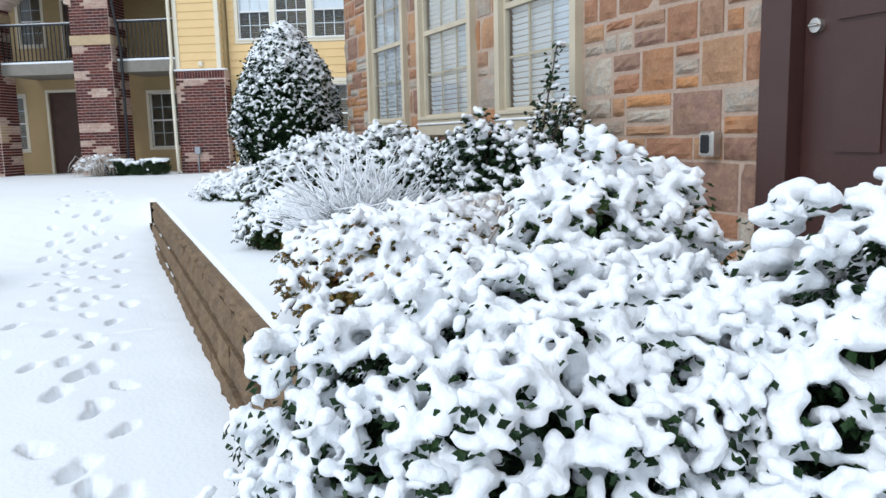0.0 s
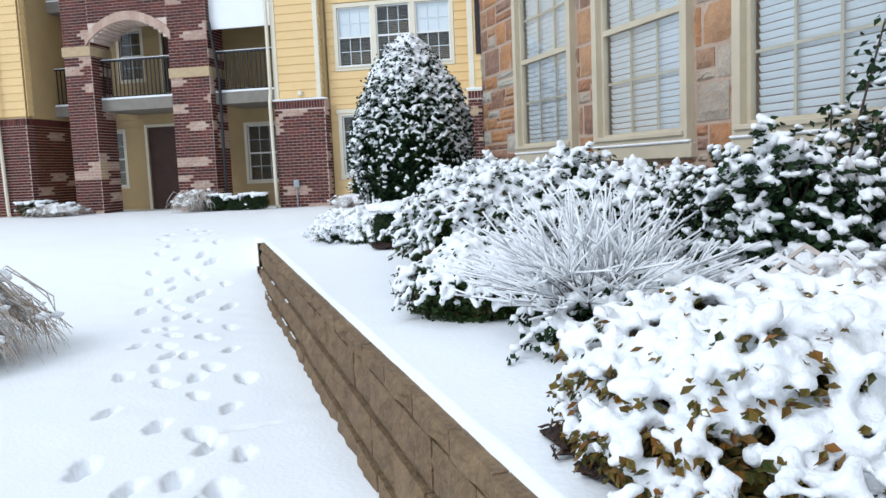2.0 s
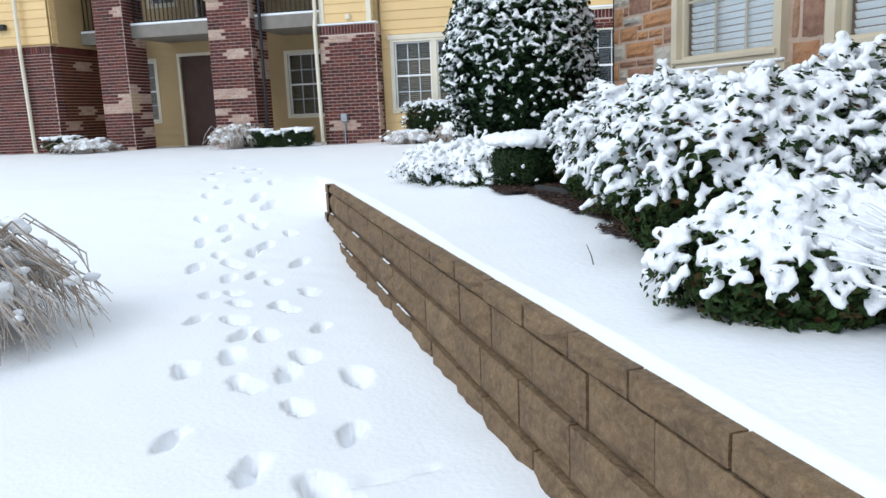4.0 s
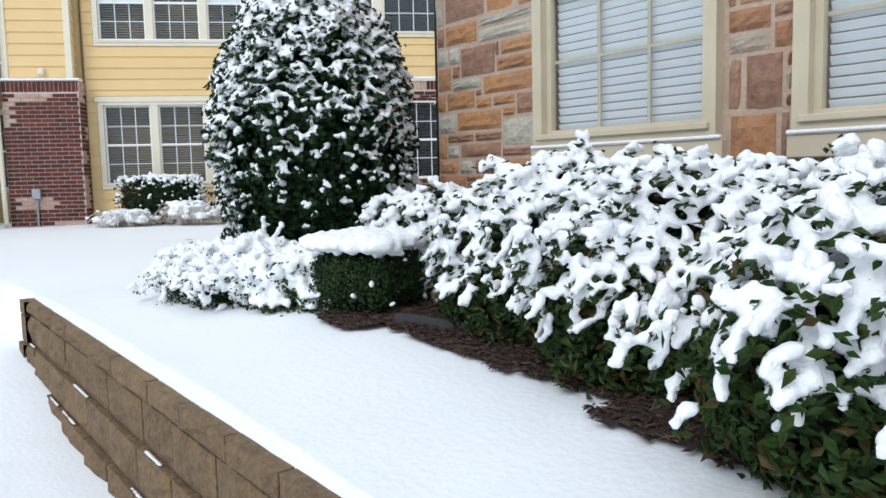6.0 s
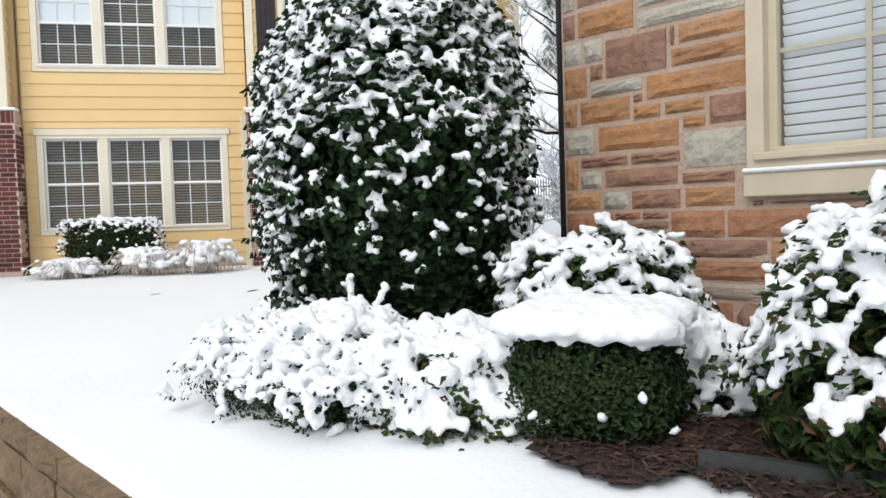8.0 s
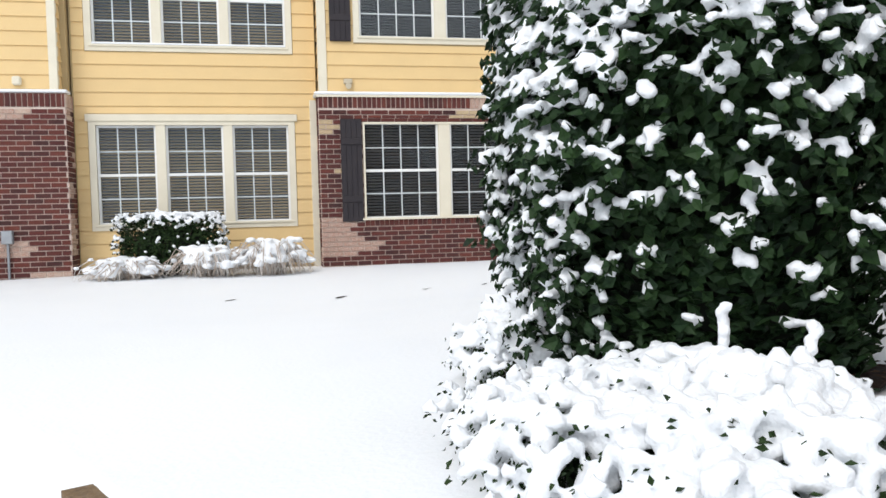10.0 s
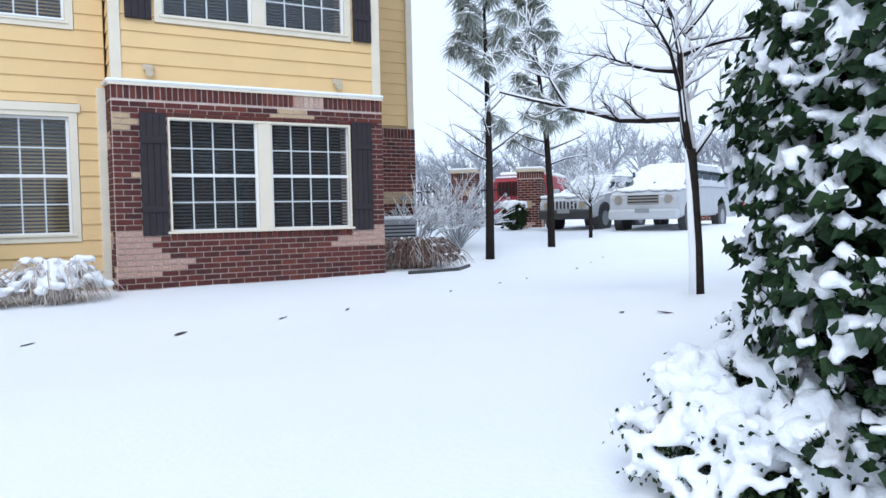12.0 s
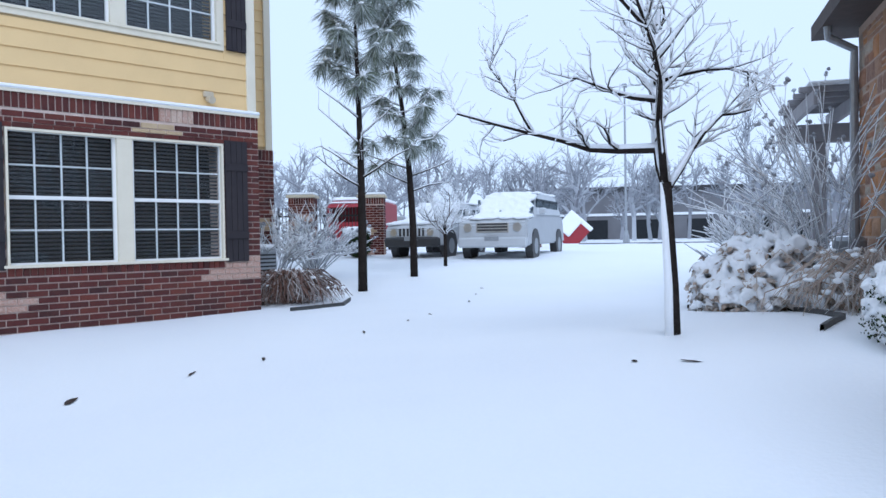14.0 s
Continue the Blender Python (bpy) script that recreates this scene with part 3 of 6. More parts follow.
# brick bay with the twin window
bay_hole = (-3.24, -0.56, 1.34, 2.9)
bay = part("wall", wall_mesh(-3.94, 0, BASE, 3.33, 0.0, 0.75, [bay_hole]), MORTAR, APT, "red brick bay with pale salvaged bricks")
low = (-3.24, -0.56, 1.22, 2.96)
brick_face(bay, -3.94, 0, BASE, 3.33, [low], seed=3, singles=300)
brick_face(bay, 0, 0.4, BASE, 3.33, seed=5, turn=Matrix.Translation((-3.94, 0.4, 0)) @ pose(0, 0, 0, 0, 0, -90))
rowlock = bmesh.new()
x = -3.24
while x < -0.6:
    box(rowlock, x + 0.005, x + 0.073, -0.02, 0.06, 1.225, 1.335)
    x += 0.0788
part("brick_sill", rowlock, BRICK_REST, bay)
lint = bmesh.new()
x = -3.6
while x < -0.2:
    box(lint, x + 0.005, x + 0.215, -0.016, 0.05, 2.905, 2.96)
    x += 0.22
part("lintel", lint, BRICK_REST, bay)
sash_window(APT, -3.24, -0.56, 1.34, 2.9, -0.005, units=2, cols=4, rows=2, trim=0.0, mull=0.19, pitch=0.048)


def shutter(x0, x1, z0, z1, y):
    sh = part("shutter", boxes((x0, x1, y - 0.035, y - 0.01, z0, z1), bevel=0.004), SHUTTER, APT, "dark board shutter")
    n = 4
    for i in range(n):
        a = x0 + (x1 - x0) * i / n
        part("board", boxes((a + 0.004, a + (x1 - x0) / n - 0.004, y - 0.045, y - 0.03, z0 + 0.01, z1 - 0.01)), SHUTTER, sh)
    for zz in (z0 + 0.22 * (z1 - z0), z0 + 0.78 * (z1 - z0)):
        part("batten", boxes((x0, x1, y - 0.06, y - 0.044, zz - 0.05, zz + 0.05), bevel=0.004), SHUTTER, sh)


shutter(-3.6, -3.26, 1.3, 2.95, 0)
shutter(-0.54, -0.2, 1.3, 2.95, 0)
part("ledge_snow", boxes((-3.98, 0.02, -0.05, 0.12, 3.335, 3.385), (-4.0, -3.9, -0.03, 0.42, 3.335, 3.385), bevel=0.018), SNOW, APT, smooth=False)
part("ledge", boxes((-3.97, 0.01, -0.035, 0.1, 3.3, 3.335)), TRIM, APT)
# upper wall over the bay
up_hole = (-3.24, -0.56, 4.28, 5.8)
upper = part("wall", wall_mesh(-3.9, 0, 3.33, 9.4, 0.1, 0.75, [up_hole]), SIDING_SHADED, APT, "yellow lap siding")
siding(upper, -3.8, -0.1, 3.4, 9.3, 0.1, [(-3.34, -0.46, 4.16, 5.95)])
siding(upper, 0, 0.32, 3.4, 9.3, 0, turn=Matrix.Translation((-3.9, 0.42, 0)) @ pose(0, 0, 0, 0, 0, -90))
part("corner_board", boxes((-3.92, -3.78, 0.06, 0.16, 3.38, 9.3), bevel=0.006), TRIM, APT)
part("corner_board", boxes((-0.12, 0.02, 0.06, 0.75, 3.38, 9.3), bevel=0.006), TRIM, APT)
sash_window(APT, -3.24, -0.56, 4.28, 5.8, 0.1, units=2, cols=4, rows=2, trim=0.1, mull=0.19, pitch=0.048)
shutter(-3.72, -3.38, 4.2, 5.9, 0.08)
shutter(-0.43, -0.13, 4.2, 5.9, 0.08)
for sx in (-3.45, -0.72):
    lamp = part("wall_light", boxes((sx - 0.07, sx + 0.07, 0.02, 0.08, 3.52, 3.6), bevel=0.012), STONE_TRIM, APT)
    part("lamp_head", tube_bm([(sx, 0.05, 3.5), (sx, -0.06, 3.47)], [0.045, 0.05]), STONE_TRIM, lamp)

# yellow wall with the triple windows
holes = [(-7.36, -4.41, 1.34, 2.9), (-7.36, -4.41, 4.14, 5.65)]
main = part("wall", wall_mesh(-7.68, -3.94, BASE, 9.4, 0.42, 0.75, holes), SIDING_SHADED, APT, "yellow lap siding")
siding(main, -7.65, -3.95, 0.62, 9.3, 0.42, [(-7.47, -4.3, 1.24, 3.08), (-7.47, -4.3, 4.03, 5.78)])
part("corner_board", boxes((-4.06, -3.95, 0.36, 0.42, 0.5, 3.3), bevel=0.005), TRIM, APT)
sash_window(APT, -7.36, -4.41, 1.34, 2.9, 0.42, units=3, cols=3, rows=2, trim=0.1, head=0.07, mull=0.14, pitch=0.048)
sash_window(APT, -7.36, -4.41, 4.14, 5.65, 0.42, units=3, cols=3, rows=2, trim=0.1, mull=0.14, pitch=0.048, shades=(0, 2))
part("ledge_snow", boxes((-7.36, -4.41, 0.36, 0.46, 4.15, 4.18), bevel=0.01), SNOW, APT)

# brick pilaster
pil = part("wall", wall_mesh(-9.05, -7.68, BASE, 3.33, 0.0, 0.75, []), MORTAR, APT, "red brick pilaster with pale patches")
brick_face(pil, -9.05, -7.68, BASE, 3.33, seed=11)
brick_face(pil, 0, 0.42, BASE, 3.33, seed=12, turn=Matrix.Translation((-7.68, 0, 0)) @ pose(0, 0, 0, 0, 0, 90))
part("ledge_snow", boxes((-9.09, -7.64, -0.04, 0.2, 3.335, 3.38), bevel=0.015), SNOW, APT)
upl = part("wall", wall_mesh(-9.0, -7.8, 3.33, 9.4, 0.1, 0.75, []), SIDING_SHADED, APT, "yellow lap siding")
siding(upl, -8.95, -7.85, 3.4, 9.3, 0.1)
siding(upl, 0, 0.32, 3.4, 9.3, 0, turn=Matrix.Translation((-7.8, 0.1, 0)) @ pose(0, 0, 0, 0, 0, 90))
part("corner_board", boxes((-9.05, -8.93, 0.06, 0.16, 3.38, 9.3), bevel=0.005), TRIM, APT)
part("corner_board", boxes((-7.9, -7.78, 0.06, 0.16, 3.38, 9.3), bevel=0.005), TRIM, APT)
part("downspout", tube_bm([(-9.12, -0.02, 9.0), (-9.12, -0.02, 3.6), (-9.12, -0.1, 3.3), (-9.1, -0.09, 0.7), (-9.05, -0.2, 0.6)], 0.045), TRIM, APT)
part("wall_light", boxes((-8.4, -8.28, 0.0, 0.1, 3.45, 3.58), bevel=0.02), TRIM, APT)
meter = part("meter_box", boxes((-8.62, -8.46, -0.1, -0.012, 1.1, 1.3), bevel=0.012), METAL_GREY, APT)
part("conduit", tube_bm([(-8.54, -0.05, 1.1), (-8.54, -0.05, 0.5)], 0.02), METAL_GREY, meter)

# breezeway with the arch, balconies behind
back = part("wall", wall_mesh(-18.4, -9.05, BASE, 9.4, 2.0, 2.3, [(-10.75, -9.75, 1.3, 2.9), (-15.5, -14.7, 1.3, 2.9), (-13.9, -12.6, BASE, 3.0), (-13.2, -12.4, 4.0, 5.9), (-14.6, -13.9, 4.4, 5.8), (-17.1, -16.3, BASE, 2.75), (-16.9, -16.1, 3.7, 5.7)]), SIDING_SHADED, APT, "shaded yellow breezeway wall")
# darkened planks carry the breezeway's shade in their colour
siding(back, -18.4, -9.1, BASE + 0.1, 9.3, 2.0, [(-10.85, -9.65, 1.2, 3.0), (-15.6, -14.6, 1.2, 3.0), (-13.95, -12.55, BASE, 3.05), (-13.25, -12.35, 4.0, 5.95), (-14.7, -13.8, 4.3, 5.9), (-17.15, -16.25, BASE, 2.8), (-16.95, -16.05, 3.7, 5.75)], mesh=PLANK_SHADED)
sash_window(APT, -10.75, -9.75, 1.3, 2.9, 2.0, cols=3, rows=2, trim=0.09)
sash_window(APT, -15.5, -14.7, 1.3, 2.9, 2.0, cols=3, rows=2, trim=0.09)
sash_window(APT, -14.6, -13.9, 4.4, 5.8, 2.0, cols=2, rows=2, trim=0.09)
for a, b, p, q in ((-13.9, -12.6, BASE, 3.0), (-13.2, -12.4, 4.0, 5.9), (-17.1, -16.3, BASE, 2.75), (-16.9, -16.1, 3.7, 5.7)):
    dr = part("door", boxes((a, b, 2.06, 2.11, p, q)), MAROON, APT, "dark maroon entrance door")
    part("door_frame", boxes((a - 0.08, a, 1.96, 2.1, p, q), (b, b + 0.08, 1.96, 2.1, p, q), (a - 0.08, b + 0.08, 1.96, 2.1, q, q + 0.08)), TRIM, dr)
piers = ((-15.0, -14.2), (-11.9, -10.8))
for i, (a, b) in enumerate(piers):
    p = part("wall", wall_mesh(a, b, BASE, 9.4, 0.0, 0.9, []), MORTAR, APT, "red brick arch pier with pale patches")
    brick_face(p, a, b, BASE, 9.2, seed=21 + i, soldier=False)
    brick_face(p, 0, 0.9, BASE, 9.2, seed=31 + i, soldier=False, turn=Matrix.Translation((b, 0, 0)) @ pose(0, 0, 0, 0, 0, 90))
    zb = 4.85 if i == 0 else 4.1
    part("stone_band", boxes((a - 0.03, b + 0.03, -0.05, 0.93, zb, zb + 0.26), bevel=0.01), BRICK_TAN, APT)
seg = 18
SPRING, RISE = 5.1, 0.6
arch_steps = [(-14.2 + 2.3 * i / seg, -14.2 + 2.3 * (i + 1) / seg, 4.0, SPRING + RISE * math.sin(math.pi * (i + 0.5) / seg) ** 0.7) for i in range(seg)]
arch = wall_mesh(-14.2, -11.9, SPRING, 9.4, 0.0, 0.9, arch_steps)
awall = part("wall", arch, MORTAR, APT, "red brick arch wall")
brick_face(awall, -14.2, -11.9, SPRING + 0.6, 9.2, seed=41, soldier=False)
ring = bmesh.new()
for i in range(seg):
    w0, w1 = i / seg, (i + 1) / seg
    pts = []
    for w in (w0, w1):
        xx, zz = -14.3 + 2.5 * w, SPRING + RISE * math.sin(math.pi * w) ** 0.75
        pts += [(xx, zz), (xx, zz + 0.24)]
    bv = [ring.verts.new((p[0], yy, p[1])) for yy in (-0.06, 0.3) for p in pts]
    for g in ((0, 2, 3, 1), (4, 5, 7, 6), (0, 1, 5, 4), (2, 6, 7, 3), (0, 4, 6, 2), (1, 3, 7, 5)):
        ring.faces.new([bv[k] for k in g])
part("arch_ring", ring, BRICK_PALE, APT, "pale stone arch ring")
for a, b, y in ((-14.2, -11.9, 0.3), (-10.8, -9.05, 0.25), (-16.3, -15.0, 1.2)):
    for k, z in enumerate((3.38, 6.35)):
        part("balcony", boxes((a, b, y, 2.0, z, z + 0.3)), GREY_TRIM, APT, "balcony slab with snow on its edge")
        part("snow_line", boxes((a, b, y, y + 0.12, z + 0.3, z + 0.36), bevel=0.015), SNOW, APT)
        railing(APT, a + 0.02, b - 0.02, y + 0.09, z + 0.3, z + 1.38)
part("fabric_screen", boxes((-10.8, -9.05, 0.2, 0.24, 5.32, 6.2), bevel=0.01), BLIND, APT, "white fabric balcony screen")
part("downspout", tube_bm([(-10.74, 0.05, 5.5), (-10.6, 0.15, 4.0), (-10.6, 0.1, 0.6)], 0.04), METAL_DARK, APT)

# far pilaster and plain end
pl2 = part("wall", wall_mesh(-18.4, -16.35, BASE, 3.3, 0.0, 0.3, []), MORTAR, APT, "red brick pilaster")
brick_face(pl2, -18.4, -16.35, BASE, 3.3, seed=51)
brick_face(pl2, 0, 2.0, BASE, 3.3, seed=52, turn=Matrix.Translation((-16.35, 0, 0)) @ pose(0, 0, 0, 0, 0, 90))
ul2 = part("wall", wall_mesh(-18.4, -16.4, 3.3, 9.4, 0.1, 0.3, []), SIDING_SHADED, APT, "yellow lap siding")
siding(ul2, -18.35, -16.4, 3.36, 9.3, 0.1)
siding(ul2, 0, 1.9, 3.36, 9.3, 0, turn=Matrix.Translation((-16.35, 0.1, 0)) @ pose(0, 0, 0, 0, 0, 90))
part("downspout", tube_bm([(-17.2, -0.05, 9.0), (-17.2, -0.05, 3.4), (-17.15, -0.12, 3.2), (-17.1, -0.1, 0.7), (-17.0, -0.2, 0.6)], 0.05), TRIM, APT)
part("corner_board", boxes((-18.45, -18.3, 0.05, 0.16, 3.3, 9.3)), TRIM, APT)
siding(CORE, -26, -18.45, BASE, 9.3, 0.6, [(-20.2, -18.9, 1.2, 2.95), (-20.2, -18.9, 4.1, 5.7)])
sash_window(APT, -20.1, -19.0, 1.3, 2.85, 0.54, trim=0.09)
sash_window(APT, -20.1, -19.0, 4.2, 5.6, 0.54, trim=0.09)
part("wall_light", boxes((-17.9, -17.6, -0.05, 0.08, 3.75, 3.9), bevel=0.02), METAL_DARK, APT)

# set-back end wall
endw = part("wall", wall_mesh(0.0, 2.36, BASE, 3.3, 3.25, 3.6, [(0.5, 1.3, 1.3, 2.85)]), MORTAR, APT, "red brick end wall")
brick_face(endw, 0, 2.36, BASE, 3.3, [(0.45, 1.35, 1.25, 2.9)], seed=61, turn=Matrix.Translation((0, 3.25, 0)))
sash_window(APT, 0.5, 1.3, 1.3, 2.85, 3.24, cols=3, rows=2, trim=0.05)
ue = part("wall", wall_mesh(0.0, 2.3, 3.3, 9.4, 3.3, 3.6, [(0.6, 1.5, 4.2, 5.7)]), SIDING_SHADED, APT, "yellow lap siding")
siding(ue, 0, 2.2, 3.36, 9.3, 3.3, [(0.5, 1.6, 4.1, 5.8)])
sash_window(APT, 0.6, 1.5, 4.2, 5.7, 3.3, cols=3, rows=2, trim=0.1)
part("corner_board", boxes((2.2, 2.34, 3.24, 3.6, 3.3, 9.3)), TRIM, APT)
part("wall", boxes((-0.06, -0.01, 0.4, 3.3, 0, 9.3)), SIDING_SHADED, APT)

# ---- the clubhouse of sandstone ----
CLUB = thing("clubhouse", "single-storey brown sandstone clubhouse with cream windows", "building", pose(3.08, 10.29, 0, 0, 0, -90))
WIN = ((1.03, 2.33), (2.68, 4.0), (4.43, 5.67))
W0, W1 = 1.55, 3.3
DOOR = (7.42, 8.42)
holes = [(a + 0.09, b - 0.09, W0 + 0.06, W1) for a, b in WIN] + [(DOOR[0], DOOR[1], 0.5, 2.75)]
west = part("wall", wall_mesh(0, 16, 0.2, 4.3, 0.0, 0.3, holes), STONE_MORTAR, CLUB, "coursed brown and grey sandstone")
for a, b in WIN:
    w = sash_window(CLUB, a + 0.09, b - 0.09, W0 + 0.06, W1, -0.03, cols=3, rows=2, trim=0.075, blind=BLIND, trim_mat=STONE_TRIM, pitch=0.047, sill=0.04, reveal=0.05, shut=0.76)
    part("sill_board", boxes((a - 0.012, b + 0.012, -0.05, 0.03, W0 - 0.115, W0 - 0.01), bevel=0.006), STONE_TRIM, w)
    part("sill_snow", boxes((a - 0.01, b + 0.01, -0.066, -0.034, W0 - 0.012, W0 + 0.01), bevel=0.008), SNOW, w)
door = part("door", boxes((DOOR[0] + 0.06, DOOR[1], 0.05, 0.1, 0.55, 2.7), bevel=0.004), DOOR_BROWN, CLUB, "dark brown panelled door")
part("door_frame", boxes((DOOR[0] - 0.1, DOOR[0] + 0.06, -0.05, 0.14, 0.5, 2.75), (DOOR[0] - 0.14, DOOR[0] - 0.1, -0.035, 0.0, 0.5, 2.85), (DOOR[0] + 0.06, DOOR[1] + 0.1, -0.05, 0.14, 2.7, 2.85), bevel=0.006), DOOR_BROWN, door)
for x0, x1, z0, z1 in ((7.66, 7.93, 0.75, 1.15), (8.03, 8.3, 0.75, 1.15), (7.66, 7.93, 1.3, 1.78), (8.03, 8.3, 1.3, 1.78), (7.66, 7.93, 1.9, 2.55), (8.03, 8.3, 1.9, 2.55)):
    pm = bmesh.new()
    box(pm, x0, x1, 0.035, 0.06, z0, z1)
    bmesh.ops.bevel(pm, geom=list(pm.edges), offset=0.012, segments=2, affect="EDGES")
    part("panel", pm, DOOR_BROWN, door)
bolt = part("door_lock", tube_bm([(7.56, 0.06, 1.9), (7.56, 0.02, 1.9)], 0.034, 16), STEEL, door, "satin steel deadbolt")
part("thumb_turn", boxes((7.535, 7.585, 0.0, 0.022, 1.893, 1.907), bevel=0.004), STEEL, door)
outlet = part("outlet_box", boxes((6.9, 7.01, -0.075, 0.0, 1.28, 1.42), bevel=0.012), STEEL, CLUB, "weathered metal outlet cover")
part("outlet_face", boxes((6.925, 6.985, -0.085, -0.07, 1.3, 1.4), bevel=0.01), METAL_DARK, outlet)
north = part("wall", boxes((0.3, 11, 0.3, 8.74, 0.2, 4.3)), STONE_MORTAR, CLUB)
part("corner_strip", tube_bm([(-0.035, 0.03, 4.2), (-0.035, 0.03, 0.7)], 0.022), METAL_DARK, CLUB, "thin dark upright strip at the corner")
part("roof", boxes((-0.5, 16, -0.5, 9.3, 4.3, 4.5), (-0.2, 15.7, -0.2, 9.0, 4.5, 5.6)), ROOF, CLUB, "dark roof with deep eaves")
part("gutter_pipe", tube_bm([(-0.42, 8.5, 4.3), (-0.42, 8.5, 4.16), (-0.08, 8.62, 4.0), (-0.08, 8.66, 3.7), (-0.08, 8.66, 0.9)], 0.055), METAL_GREY, CLUB)
NM = Matrix.Translation((0, 8.74, 0)) @ pose(0, 0, 0, 0, 0, 90)
nface = part("wall", wall_mesh(0, 8.43, 0.2, 4.3, 0.0, 0.29, []), STONE_MORTAR, CLUB, "coursed sandstone north wall")
nface.matrix_basis = Matrix.Translation((0, 8.74, 0)) @ pose(0, 0, 0, 0, 0, -90)

# ---- the retaining wall ----
RW = thing("retaining_wall", "tan-brown split-face concrete block retaining wall, snow on top", "retaining wall", kind="structure")
part("wall_core", boxes((0.62, 0.78, -6.0, WALL_END - 0.02, -0.2, 0.57)), BLOCK, RW)
random.seed(12)
COURSES = ((-0.12, 0.09, 0.0), (0.09, 0.29, 0.026), (0.29, 0.49, 0.052), (0.49, 0.587, 0.05))
for k, (z0, z1, back_by) in enumerate(COURSES):
    y = -2.0 - 0.2 * (k % 2)
    while y < WALL_END:
        ln = random.choice((0.4, 0.46, 0.46, 0.58))
        b = min(y + ln, WALL_END + 0.02)
        m = Matrix.LocRotScale((0.515 + back_by + random.uniform(-0.004, 0.006), (y + b) / 2, (z0 + z1) / 2), Euler((0, 0, radians(-90))), (b - y - 0.007, 1, z1 - z0 - 0.008))
        put("block", random.choice(BLOCK_MESHES), RW, m=m)
        y = b
for k, (z0, z1, back_by) in enumerate(COURSES):
    m = Matrix.LocRotScale((0.62 + back_by, WALL_END + 0.03, (z0 + z1) / 2), Euler((0, 0, radians(180))), (0.26, 1, z1 - z0 - 0.008))
    put("block", BLOCK_MESHES[k], RW, m=m)
rnd = random.Random(19)
for k, x in ((0, 0.527), (1, 0.553)):
    y = 5.0
    while y < WALL_END - 0.1:
        ln = rnd.uniform(0.08, 0.5)
        if rnd.random() < 0.12 * (y - 6):
            it = [((x + 0.008, y + ln * i / 9, COURSES[k][1] + 0.004), (0.012, 0.03, 0.006 * rnd.uniform(0.5, 1.4))) for i in range(10)]
            blobs("ledge_snow", it, RW, 0.006)
        y += ln + rnd.uniform(0.1, 0.7)

# ---- shrubs ----


def leaf_faces(verts, faces, p, n, size, rnd, slim=0.42):
    """One folded pointed leaf at p, lying roughly across the normal n."""
    d = Vector((rnd.gauss(0, 1), rnd.gauss(0, 1), rnd.gauss(-0.25, 0.7)))
    d = d - n * d.dot(n) * 0.6
    d = d.normalized() if d.length > 1e-4 else Vector((1, 0, 0))
    s = d.cross(n + Vector((rnd.gauss(0, 0.35), rnd.gauss(0, 0.35), rnd.gauss(0, 0.35))))
    s = s.normalized() if s.length > 1e-4 else Vector((0, 1, 0))
    q = s.cross(d) * size * 0.12
    a = len(verts)
    h = size * slim
    verts += [p - d * size * 0.5, p + s * h * 0.8 - d * size * 0.08 + q, p + d * size * 0.55, p - s * h * 0.8 - d * size * 0.08 + q, p - q]
    faces += [(a, a + 1, a + 4), (a + 1, a + 2, a + 4), (a + 2, a + 3, a + 4), (a + 3, a, a + 4)]


def form_point(rnd, shape, seed, lump, zmin=-0.35):
    """A random point of a lumpy unit form and its normal. shape: egg, dome or box."""
    while True:
        v = Vector((rnd.gauss(0, 1), rnd.gauss(0, 1), rnd.gauss(0, 1))).normalized()
        if v.z > zmin:
            break
    if shape == "box":
        k = max(abs(v.x), abs(v.y), abs(v.z))
        p = v / k * 0.55 + v * 0.45
        n = Vector([c ** 5 if abs(c) > 0 else 0 for c in v / k]).normalized()
    else:
        p, n = v.copy(), v.copy()
    f = 1 + lump * noise.noise(v * 2.1 + Vector((seed, 0, 0))) + 0.5 * lump * noise.noise(v * 5.3 + Vector((0, seed, 0)))
    return p * f, n


EGG_T = (0.0, 0.08, 0.25, 0.45, 0.6, 0.72, 0.84, 0.93, 0.98, 1.0)
EGG_W = (0.7, 0.86, 0.98, 1.0, 0.9, 0.74, 0.52, 0.3, 0.14, 0.02)


